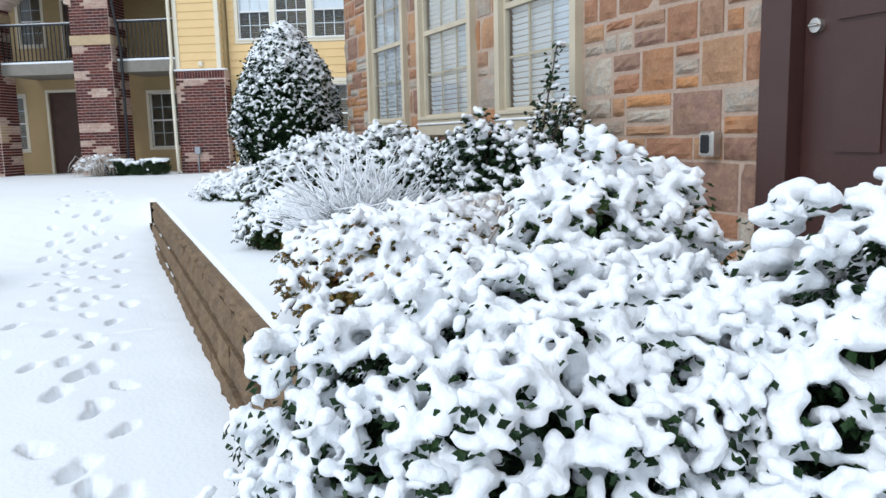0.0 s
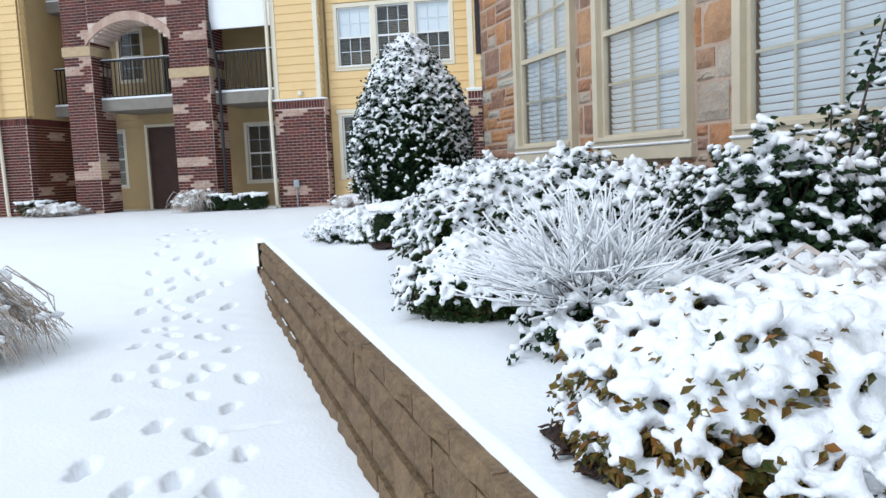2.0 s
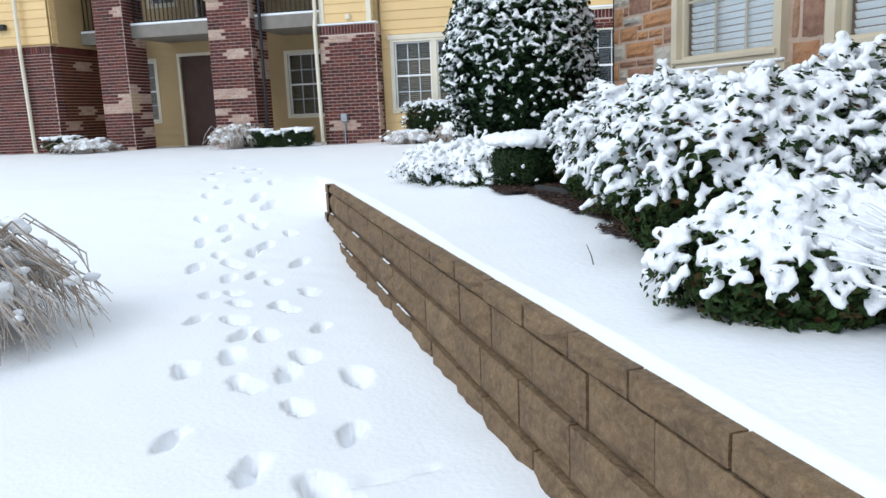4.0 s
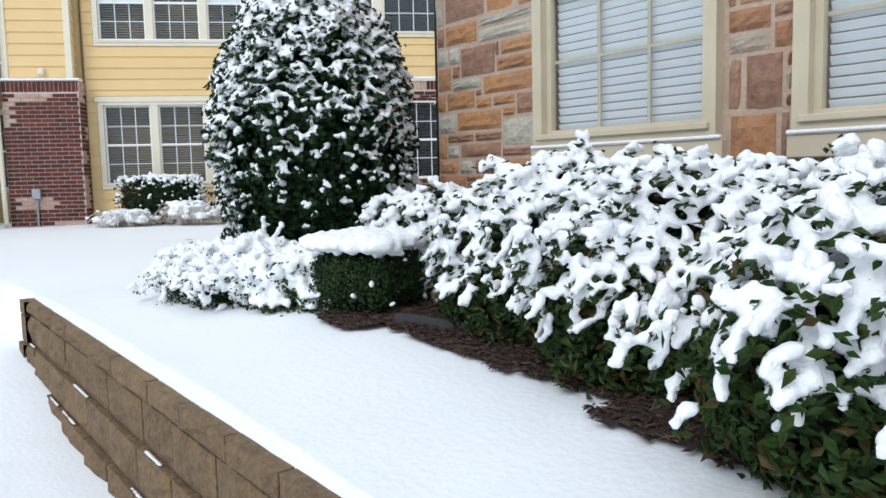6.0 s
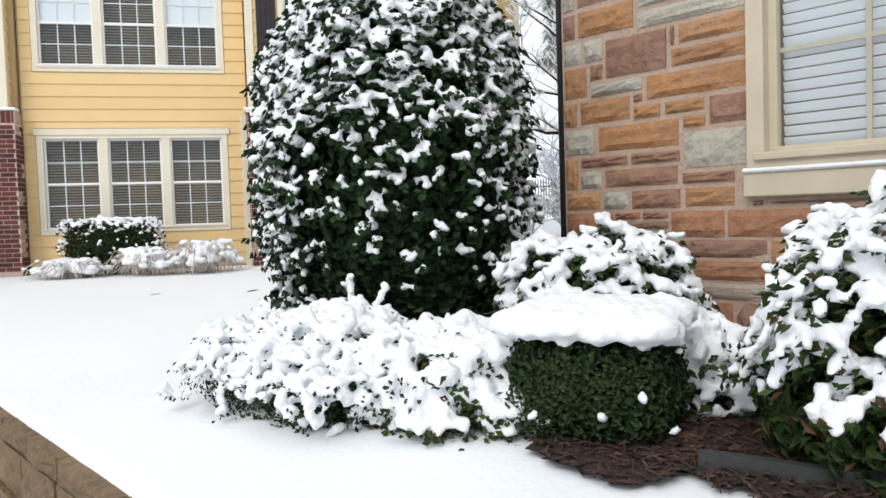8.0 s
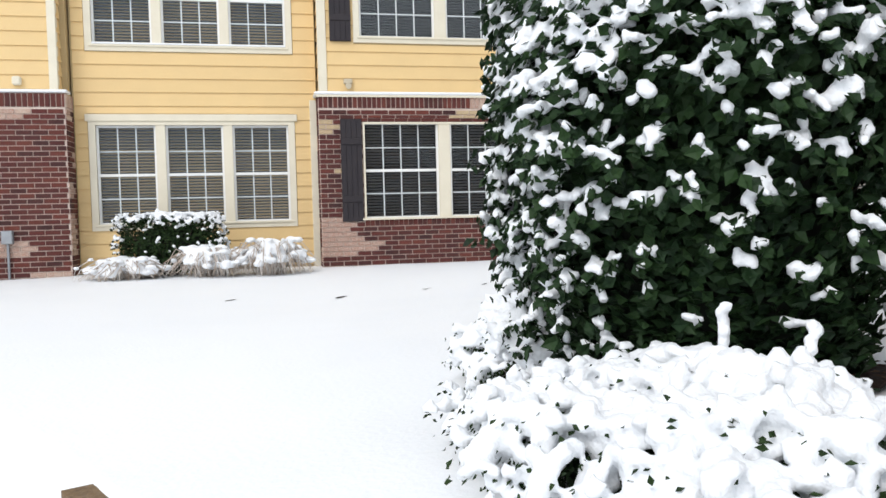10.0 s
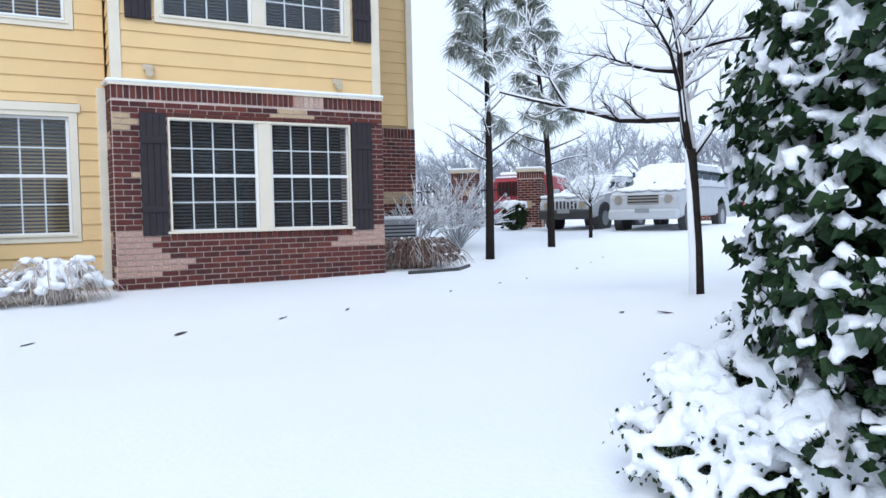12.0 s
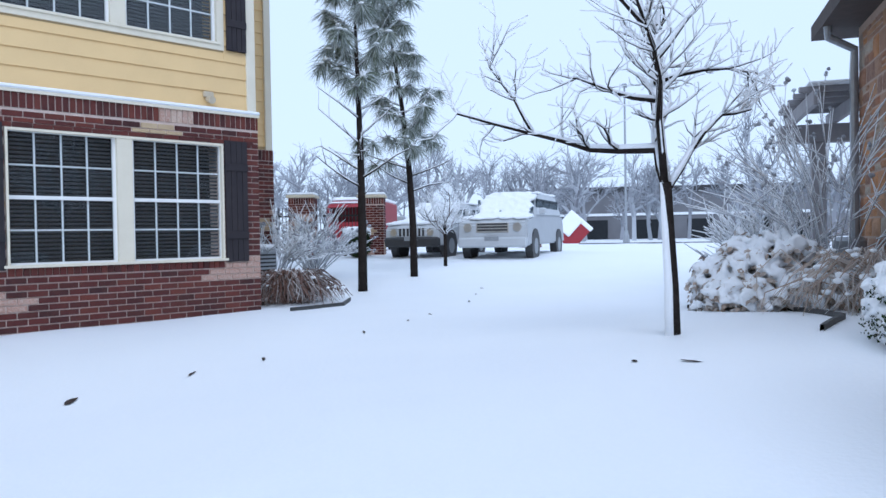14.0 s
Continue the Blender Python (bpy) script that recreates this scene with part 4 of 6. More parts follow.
def shrub(name, label, category, x, y, z0, rx, ry, h, turn=0.0, shape="dome", leaf=None, leaf_size=0.05, leaves=2600, sprays=420, clump=0.05, gap=1.7, top=0.0, lump=0.22, zmin=-0.35, voxel=0.015, seed=1, cover=0.15, slim=0.42, group="", low=0.0, droop=0.5, deep=0.12, length=1.0, cap=0.0, hang=False, under=5, poke=0.22, reach=0.94):
    """A shrub: stems, leaves on a lumpy form, and snow lying in pads along its leaf sprays. cover: the lowest normal that holds snow;
    gap: the spacing of the pads; deep: how unevenly far the sprays reach out."""
    rnd = random.Random(seed)
    ob = thing(name, label, category, pose(x, y, z0, 0, 0, turn), group)
    clump, sprays = clump * 0.84, int(sprays * 1.5)

    def place(p):
        if shape == "egg":
            r = p.length
            v = p / max(r, 1e-6)
            t = min(1, max(0, (v.z + 1) / 2))
            k = float(np.interp(t, EGG_T, EGG_W)) * r
            q = math.hypot(v.x, v.y) or 1
            return Vector((v.x / q * k * rx, v.y / q * k * ry, t * h * (0.97 + 0.03 * r)))
        if shape == "box":
            return Vector((p.x * rx, p.y * ry, (p.z + 1) / 2 * h))
        return Vector((p.x * rx, p.y * ry, low * h + (p.z * 0.78 + 0.22) * h * (1 - low)))

    verts, faces = [], []
    wide = -0.97 if shape in ("egg", "box") else zmin
    for i in range(leaves):
        p, n = form_point(rnd, shape, seed, lump, wide)
        q = place(p * reach * (rnd.uniform(0.82, 0.99) if rnd.random() < 0.65 else rnd.uniform(0.6, 0.86)))
        if q.z < 0.01:
            continue
        leaf_faces(verts, faces, q, n, leaf_size * rnd.uniform(0.7, 1.3), rnd, slim)
    items, taken = [], {}
    step = clump * gap
    for i in range(sprays * 5):
        if len(taken) >= sprays:
            break
        p, n = form_point(rnd, shape, seed, lump, wide if shape != "dome" else max(wide, -0.3))
        if shape == "egg":
            n = Vector((n.x, n.y, n.z * 0.6 + 0.25)).normalized()
        if n.z < cover + rnd.gauss(0, 0.25):
            continue
        if shape == "egg" and rnd.random() > 0.03 + 0.68 * max(0.0, (p.z + 1) / 2) ** 1.4 + 0.75 * max(0, 0.85 * n.y - 0.5 * n.x - 0.1):
            continue
        q = place(p * (rnd.uniform(0.96, 1.1) if shape == "egg" else rnd.uniform(1 - 0.65 * deep, 1 + 0.7 * deep)))
        if q.z < 0.04:
            continue
        key = (round(q.x / step), round(q.y / step), round(q.z / step))
        if key in taken:
            continue
        taken[key] = 1
        side = Vector((-n.y, n.x, 0)) * rnd.gauss(0, 0.8)
        d = Vector((n.x, n.y, 0)) * 0.9 + side + Vector((rnd.gauss(0, 0.3), rnd.gauss(0, 0.3), 0))
        d = d.normalized() if d.length > 1e-3 else Vector((1, 0, 0))
        d.z = -droop * (1.1 - max(0, n.z)) * rnd.uniform(0.3, 1.4)
        m = rnd.choice((2, 2, 3, 3, 4)) if shape == "egg" else rnd.choice((1, 1, 2, 2, 3))
        r = clump * rnd.uniform(0.6, 1.05) * (0.85 + 0.35 * max(0, n.z))
        if shape == "egg":
            r *= rnd.choice((0.7, 0.9, 1.0, 1.25))
            d = Vector((d.x, d.y, rnd.gauss(-0.25, 0.45)))
        if hang and n.z < 0.5:
            if q.z < 0.3 * h or rnd.random() > 0.1 + 1.7 * max(0, n.z + 0.05):
                continue
            d = Vector((n.x * 0.55 + d.x * 0.15, n.y * 0.55 + d.y * 0.15, -rnd.uniform(0.6, 1.1)))
            m = rnd.randint(2, 4)
            r = clump * rnd.uniform(0.5, 0.85)
        for k in range(m):
            c = q + d * (k - 0.4) * r * (0.85 if hang and n.z < 0.5 else 0.6) * length + Vector((rnd.gauss(0, 0.4), rnd.gauss(0, 0.4), rnd.gauss(0, 0.25))) * r
            w = r * (1 - 0.16 * k) * rnd.uniform(0.8, 1.15)
            items.append((c, (w, w, w * rnd.uniform(0.62, 0.9))))
            for g in range(2):
                o = Vector((rnd.gauss(0, 1), rnd.gauss(0, 1), rnd.gauss(0.2, 0.8))).normalized()
                z = max(w * rnd.uniform(0.35, 0.6), voxel * 1.3)
                items.append((c + o * w * rnd.uniform(0.6, 0.95), (z, z, z)))
        tip = q + d * m * r * 0.9 * length
        for k in range(under):
            c = q.lerp(tip, rnd.uniform(0.0, 0.85)) + Vector((rnd.gauss(0, 0.5), rnd.gauss(0, 0.6), (0.55 if k == 0 and rnd.random() < poke else -0.75) + rnd.gauss(0, 0.3))) * r
            leaf_faces(verts, faces, c, (n + Vector((0, 0, 0.3))).normalized(), leaf_size * rnd.uniform(0.7, 1.25), rnd, slim)
    put("foliage", raw_mesh("foliage", verts, faces, leaf or LEAF), ob)
    tv, tf = [], []
    for i in range(40):
        p, n = form_point(rnd, shape, seed, lump, -0.2)
        q = place(p * 0.93)
        b = Vector((rnd.gauss(0, rx * 0.12), rnd.gauss(0, ry * 0.12), -0.02))
        m = b.lerp(q, 0.5) + Vector((rnd.gauss(0, 0.03), rnd.gauss(0, 0.03), 0.05))
        tube(tv, tf, [b, m, q], [0.009, 0.006, 0.002], 4)
    put("stem", raw_mesh("stem", tv, tf, TWIG), ob)
    # solid dark core: stops see-through and stands in for shade among the leaves
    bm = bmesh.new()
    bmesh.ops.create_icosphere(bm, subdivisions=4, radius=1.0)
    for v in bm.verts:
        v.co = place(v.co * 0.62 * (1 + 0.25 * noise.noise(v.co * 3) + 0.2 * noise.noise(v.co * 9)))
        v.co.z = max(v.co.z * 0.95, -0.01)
    part("inner_growth", bm, SHADE_CORE, ob, "near-black filler core, painted as the shade between the leaves")
    if top:
        for i in range(int(330 * top)):
            a, k = rnd.uniform(0, 2 * math.pi), math.sqrt(rnd.random()) * 0.86
            p = Vector((math.cos(a) * k, math.sin(a) * k, 0))
            if shape == "box":
                p = Vector((rnd.uniform(-0.9, 0.9), rnd.uniform(-0.9, 0.9), 1.03))
            else:
                p.z = math.sqrt(max(0, 1 - k * k))
                p = p * (0.98 + lump * noise.noise(p * 2.1 + Vector((seed, 0, 0))) + 0.5 * lump * noise.noise(p * 5.3 + Vector((0, seed, 0))))
            q = place(p)
            r = clump * rnd.uniform(0.5, 1.05)
            items.append((q + Vector((0, 0, rnd.uniform(0, 0.6) * r)), (r * 1.1, r * 1.1, r * 0.7)))
    if cap:
        for i in range(260):
            px, py = rnd.uniform(-0.84, 0.84), rnd.uniform(-0.84, 0.84)
            e = max(abs(px), abs(py))
            q = Vector((px * rx, py * ry, h + cap * (0.55 - 0.45 * e ** 3) + rnd.gauss(0, 0.006)))
            items.append((q, (cap * 0.75, cap * 0.75, cap * 0.55)))
    if items:
        blobs("snow_cover", items, ob, voxel, "pads of fresh snow")
    return ob


def gz(x, y):
    return ground_z(x, y) - 0.01


# tall holly beside the clubhouse corner
shrub("holly_tree", "tall egg-shaped dark green holly with snow on its leaves", "holly", 2.36, 10.85, gz(2.4, 10.8), 0.67, 0.67, 2.24, shape="egg", leaf=LEAF, leaf_size=0.046, leaves=24000, sprays=3000, clump=0.033, gap=1.25, lump=0.14, seed=3, cover=-0.05, slim=0.5, deep=0.12, droop=0.6, voxel=0.0105)
shrub("holly_tree", "smaller dark holly against the tall one, snow on its leaves", "holly", 2.74, 11.08, gz(2.9, 11.0), 0.4, 0.4, 1.68, shape="egg", leaf=LEAF, leaf_size=0.05, leaves=9000, sprays=1000, clump=0.034, gap=1.25, lump=0.16, seed=5, cover=-0.05, slim=0.5, droop=0.6, voxel=0.0115)
# low spreading shrubs round it
shrub("low_shrub", "low spreading evergreen shrub under thick snow lumps", "shrub", 1.53, 10.2, gz(1.5, 10.2) - 0.05, 0.46, 0.76, 0.31, turn=-4, leaf=LEAF_BOX, leaf_size=0.02, leaves=16000, sprays=800, clump=0.035, gap=1.6, lump=0.28, seed=8, cover=0.36, deep=0.22, under=3, voxel=0.011)
shrub("low_shrub", "low evergreen shrub beside the holly, heaped with snow", "shrub", 2.42, 11.4, gz(2.3, 11.5) - 0.05, 0.48, 0.46, 0.42, leaf=LEAF_BOX, leaf_size=0.02, leaves=10000, sprays=600, clump=0.042, gap=1.35, lump=0.3, seed=9, cover=0.05, under=3, voxel=0.0115)
shrub("low_shrub", "rounded evergreen shrub behind the holly under thick snow", "shrub", 3.25, 11.32, gz(3.2, 11.3) - 0.03, 0.46, 0.42, 0.6, leaf=LEAF_BOX, leaf_size=0.024, leaves=8000, sprays=620, clump=0.042, gap=1.35, lump=0.28, seed=11, cover=-0.1, under=3, voxel=0.0125)
shrub("low_shrub", "evergreen shrub with a thick snow cap by the north wall", "shrub", 5.45, 11.0, gz(5.5, 11.2) - 0.03, 0.5, 0.5, 0.45, shape="box", leaf=LEAF_BOX, leaf_size=0.026, leaves=6000, sprays=520, clump=0.05, gap=1.6, lump=0.12, seed=10, cover=-0.2, top=0, cap=0.1)
shrub("boxwood", "clipped dark green boxwood block with a thick snow cap", "boxwood", 1.73, 9.08, gz(1.7, 9.0), 0.27, 0.28, 0.33, turn=23, shape="box", leaf=LEAF_BOX, leaf_size=0.019, leaves=17000, sprays=24, clump=0.024, gap=2.0, lump=0.07, voxel=0.01, seed=13, cover=0.25, top=0, cap=0.08)
shrub("low_shrub", "evergreen shrub against the stone corner, snow-laden", "shrub", 2.6, 9.7, gz(2.6, 9.75), 0.44, 0.42, 0.5, leaf=LEAF_NANDINA, leaf_size=0.034, leaves=6000, sprays=360, clump=0.042, gap=1.5, lump=0.28, seed=14, cover=0.0, voxel=0.0115)
shrub("low_shrub", "small shrub by the boxwood, heaped with snow", "shrub", 1.66, 9.55, gz(1.7, 9.5) - 0.03, 0.36, 0.38, 0.28, leaf=LEAF_NANDINA, leaf_size=0.026, leaves=3000, sprays=520, clump=0.038, gap=1.2, lump=0.28, seed=15, cover=-0.1, voxel=0.011, poke=0.12)
shrub("low_shrub", "low snow-heaped shrub between boxwood and nandina", "shrub", 2.22, 9.1, gz(2.2, 9.1) - 0.03, 0.3, 0.34, 0.3, leaf=LEAF_NANDINA, leaf_size=0.03, leaves=3000, sprays=380, clump=0.036, gap=1.3, lump=0.28, seed=16, cover=-0.1, voxel=0.0115)
# nandina hedge under the windows
for k, (x, y, rx, ry, h) in enumerate(((2.22, 8.25, 0.56, 0.5, 0.73), (2.08, 7.45, 0.62, 0.54, 0.74), (1.7, 6.5, 0.6, 0.52, 0.71), (2.32, 6.75, 0.58, 0.56, 0.78), (2.42, 5.95, 0.5, 0.5, 0.7))):
    shrub("nandina", "green nandina bush with drooping snow-laden leaf sprays", "nandina", x, y, gz(x, y), rx, ry, h, leaf=LEAF_NANDINA, leaf_size=0.04, leaves=15000, sprays=900, clump=0.033, gap=1.45, lump=0.26, zmin=-0.6, seed=20 + k, cover=-0.05, slim=0.3, group="nandina hedge under the windows", low=0.05, droop=1.0, deep=0.16, length=1.25, top=2.0, hang=True, voxel=0.011)
shrub("nandina", "lower nandina bush at the bed's edge under heavy snow", "nandina", 1.34, 5.75, gz(1.4, 5.8) - 0.03, 0.44, 0.42, 0.4, leaf=LEAF_NANDINA, leaf_size=0.034, leaves=9000, sprays=560, clump=0.033, gap=1.45, lump=0.25, seed=27, cover=-0.1, slim=0.34, droop=0.8, hang=True, top=1.0, voxel=0.011)
shrub("evergreen_shrub", "dark evergreen shrub by the stone wall, snow on its leaves", "shrub", 2.48, 4.75, gz(2.5, 4.8), 0.46, 0.62, 0.76, leaf=LEAF, leaf_size=0.042, leaves=12000, sprays=900, clump=0.033, gap=1.35, lump=0.4, seed=30, cover=-0.15, deep=0.22, voxel=0.011)
shrub("nandina", "gold-leaved nandina under thick snow by the retaining wall", "nandina", 1.22, 3.3, gz(1.2, 3.3), 0.5, 0.58, 0.42, leaf=LEAF_GOLD, leaf_size=0.032, leaves=14000, sprays=900, clump=0.032, gap=1.4, lump=0.28, zmin=-0.5, seed=33, cover=-0.1, slim=0.36, deep=0.15, droop=0.8, top=2.0, voxel=0.0105, poke=0.04, reach=0.88)
shrub("snowy_shrub", "low lobe of shrub smothered in snow lumps", "shrub", 1.28, 2.62, gz(1.3, 2.6) - 0.04, 0.4, 0.36, 0.26, leaf=LEAF_NANDINA, leaf_size=0.028, leaves=5000, sprays=620, clump=0.034, gap=1.25, lump=0.3, seed=34, cover=-0.2, deep=0.16, voxel=0.0105, poke=0.04, reach=0.88)
shrub("snowy_shrub", "dense evergreen shrub buried in snow lumps, overhanging the wall", "shrub", 0.8, 1.36, gz(0.9, 1.2) - 0.02, 0.56, 0.46, 0.53, leaf=LEAF, leaf_size=0.021, leaves=17000, sprays=1700, clump=0.027, gap=1.6, lump=0.24, zmin=-0.7, seed=36, cover=-0.25, voxel=0.008, droop=0.9, deep=0.17, under=3, low=0.1, poke=0.02, reach=0.88)
shrub("snowy_shrub", "upright evergreen shrub with snow pillows on its branches", "shrub", 1.42, 2.02, gz(1.4, 2.0), 0.34, 0.3, 0.63, leaf=LEAF_NANDINA, leaf_size=0.03, leaves=6000, sprays=700, clump=0.033, gap=1.5, lump=0.42, seed=38, cover=-0.2, voxel=0.0105, deep=0.2, under=3, poke=0.05, reach=0.92)
shrub("snowy_shrub", "broad shrub heaped with rounded snow pillows", "shrub", 1.5, 0.9, gz(1.5, 0.9), 0.56, 0.5, 0.6, leaf=LEAF, leaf_size=0.023, leaves=10000, sprays=900, clump=0.034, gap=1.5, lump=0.26, seed=40, cover=-0.3, voxel=0.0095, deep=0.15, under=3, poke=0.02, reach=0.88)
shrub("snowy_shrub", "low shrub by the door smothered in snow", "shrub", 2.2, 2.1, gz(2.1, 2.3) - 0.03, 0.5, 0.55, 0.26, leaf=LEAF, leaf_size=0.03, leaves=2500, sprays=600, clump=0.042, gap=1.2, lump=0.3, seed=42, cover=0.0)
# small clipped shrubs at the building's foot


def apt_point(s, d):
    return (9.92 + 0.88295 * s - 0.46947 * d, 18.3 - 0.46947 * s - 0.88295 * d)


for k, (s, d, r, h) in enumerate(((-10.55, 0.55, 0.36, 0.42), (-10.0, 0.55, 0.3, 0.35), (-9.5, 0.6, 0.38, 0.42), (-15.8, 0.6, 0.5, 0.42))):
    x, y = apt_point(s, d)
    shrub("boxwood", "small clipped boxwood with a flat snow cap", "boxwood", x, y, gz(x, y), r, r * 0.8, h, turn=-28, shape="box", leaf=LEAF_BOX, leaf_size=0.05, leaves=1500, sprays=30, clump=0.04, gap=2, lump=0.08, voxel=0.03, seed=50 + k, cover=0.5, top=0.9, group="small boxwoods by the breezeway")
x, y = apt_point(-6.2, 0.38)
shrub("boxwood", "clipped hedge under the triple window, snow on top", "boxwood", x, y, gz(x, y), 0.8, 0.36, 0.92, turn=-28, shape="box", leaf=LEAF_BOX, leaf_size=0.05, leaves=6500, sprays=260, clump=0.034, gap=1.9, lump=0.08, voxel=0.02, seed=57, cover=0.25, top=0.5)


def grass_clump(label, x, y, r, h, blades, seed, mat=None, width=0.006, snow=30, clump=0.06, group=""):
    """An ornamental grass: blades that rise and arch over, with snow lying in it."""
    rnd = random.Random(seed)
    ob = thing("ornamental_grass", label, "grass", pose(x, y, gz(x, y)), group)
    v, f = [], []
    items = []
    for i in range(blades):
        a = rnd.uniform(0, 2 * math.pi)
        ln, out = h * rnd.uniform(0.6, 1.1), r * rnd.uniform(0.4, 1.1)
        d = Vector((math.cos(a), math.sin(a), 0))
        b = Vector((rnd.gauss(0, r * 0.16), rnd.gauss(0, r * 0.16), 0))
        pts = [b, b + d * out * 0.25 + Vector((0, 0, ln * 0.7)), b + d * out * 0.6 + Vector((0, 0, ln * 0.95)), b + d * out * 0.95 + Vector((rnd.gauss(0, 0.04), rnd.gauss(0, 0.04), ln * 0.6)), b + d * out * 1.1 + Vector((rnd.gauss(0, 0.05), rnd.gauss(0, 0.05), ln * rnd.uniform(0.02, 0.3)))]
        tube(v, f, pts, [width, width * 1.2, width * 1.2, width, width * 0.4], 3)
        if i < snow:
            for p in pts[1:4]:
                s = clump * rnd.uniform(0.5, 1.1)
                items.append((p, (s * 1.3, s * 1.3, s * 0.7)))
    put("blade", raw_mesh("blade", v, f, mat or DRY), ob)
    if items:
        blobs("snow_cover", items, ob, max(0.018, clump * 0.4), "snow lying in the blades")
    return ob


grass_clump("drooping ornamental grass bent down under snow", -2.35, 9.1, 0.85, 0.72, 900, 61, snow=240, clump=0.06)
grass_clump("arching evergreen grass flattened under snow", 1.95, 3.45, 0.62, 0.44, 620, 62, snow=150, clump=0.036, width=0.009, mat=FROSTED)
for k, (s, d, r, h, sn) in enumerate(((-6.75, 0.9, 0.5, 0.3, 70), (-5.6, 0.85, 0.5, 0.42, 70), (-4.75, 0.85, 0.55, 0.5, 70), (-11.1, 0.6, 0.6, 0.55, 40), (-15.1, 0.7, 0.7, 0.35, 60))):
    x, y = apt_point(s, d)
    grass_clump("dry grass tuft crusted with snow by the wall", x, y, r, h, 260, 63 + k, snow=sn, clump=0.075, group="grass tufts along the building")
x, y = apt_point(0.78, -0.5)
grass_clump("russet dry grass dusted with snow at the brick corner", x, y, 0.7, 0.5, 700, 70, snow=45, clump=0.04, width=0.007, mat=RUSSET)


# ---- twiggy shrubs and trees ----


def snow_tube(sv, sf, path, radii, k=0.9, lift=0.75):
    tube(sv, sf, [p + Vector((0, 0, r * lift)) for p, r in zip(path, radii)], [max(r * k, 0.0045) for r in radii], 5)


def twiggy(label, name, category, x, y, stems, spread, h, seed, tip=4, thick=0.007, lean=(0, 0), snow=1.1, mat=None, buds=0, group=""):
    """A bare shrub: stems that fan out from the ground and fork, snow along each of them."""
    rnd = random.Random(seed)
    ob = thing(name, label, category, pose(x, y, gz(x, y)), group)
    v, f, sv, sf = [], [], [], []
    items = []
    for i in range(stems):
        a = rnd.uniform(0, 2 * math.pi)
        k = math.sqrt(rnd.random())
        end = Vector((math.cos(a) * spread * k + lean[0], math.sin(a) * spread * k + lean[1], h * (1 - 0.55 * k * k) * rnd.uniform(0.75, 1.08)))
        b = Vector((rnd.gauss(0, 0.06) * spread, rnd.gauss(0, 0.06) * spread, 0))
        m = b.lerp(end, 0.5) + Vector((0, 0, h * 0.12)) + Vector((rnd.gauss(0, 0.03), rnd.gauss(0, 0.03), 0))
        path, rad = [b, m, end], [thick, thick * 0.75, thick * 0.4]
        tube(v, f, path, rad, 4)
        snow_tube(sv, sf, path, rad, snow, 0.9)
        for j in range(tip):
            s = m.lerp(end, rnd.uniform(-0.3, 0.9))
            e = s + (end - m) * rnd.uniform(0.25, 0.7) + Vector((rnd.gauss(0, 0.11), rnd.gauss(0, 0.11), rnd.uniform(-0.02, 0.12))) * h
            rr = [thick * 0.5, thick * 0.25]
            tube(v, f, [s, e], rr, 3)
            snow_tube(sv, sf, [s, e], [thick * 0.65, thick * 0.45], snow, 0.9)
            if buds and rnd.random() < buds:
                for q in range(3):
                    r = thick * rnd.uniform(1.5, 2.6)
                    items.append((e + Vector((rnd.gauss(0, 0.02), rnd.gauss(0, 0.02), rnd.gauss(0, 0.02))), (r, r, r)))
    put("twig", raw_mesh("twig", v, f, mat or TWIG), ob)
    put("snow_cover", raw_mesh("snow_cover", sv, sf, SNOW, True), ob, "snow along the twigs")
    if items:
        blobs("seed_head", items, ob, 0, "frosted seed heads", FAR_TWIG)
    return ob


twiggy("bare fan-shaped spirea with snow along every twig", "spirea", "shrub", 1.5, 4.8, 130, 0.62, 0.6, 80, tip=6, thick=0.0055, snow=0.95)
shrub("low_shrub", "snow-heaped base of the spirea", "shrub", 1.75, 4.6, gz(1.7, 4.6), 0.6, 0.55, 0.3, leaf=LEAF, leaf_size=0.04, leaves=2500, sprays=260, clump=0.04, gap=1.8, lump=0.3, seed=81, cover=0.05)
twiggy("bare crape myrtle with frosted seed heads", "crape_myrtle", "shrub", 9.7, 11.0, 24, 1.35, 2.5, 82, tip=7, thick=0.011, snow=0.9, mat=FAR_TWIG, buds=0.35)
twiggy("bare grey shrub furred with snow", "bare_shrub", "shrub", 10.9, 11.6, 45, 1.1, 1.5, 83, tip=6, thick=0.012, mat=FAR_TWIG)
shrub("low_shrub", "broad arching shrub buried in snow", "shrub", 9.9, 11.7, gz(9.9, 11.7), 1.15, 0.75, 0.8, leaf=DRY, leaf_size=0.09, leaves=4000, sprays=560, clump=0.06, gap=1.5, lump=0.3, voxel=0.03, seed=84, cover=-0.1, droop=1.0)
grass_clump("arching dry stems crusted with snow", 8.2, 10.85, 0.8, 0.6, 220, 85, snow=60, clump=0.05)
for k, (x, y, n, s, h) in enumerate(((15.4, 20.2, 60, 1.25, 1.5), (13.4, 20.0, 40, 0.9, 1.3))):
    twiggy("bare multi-stemmed shrub furred with snow", "bare_shrub", "shrub", x, y, n, s, h, 86 + k, tip=7, thick=0.013, mat=FAR_TWIG, buds=0.25, group="bare shrubs by the fence")


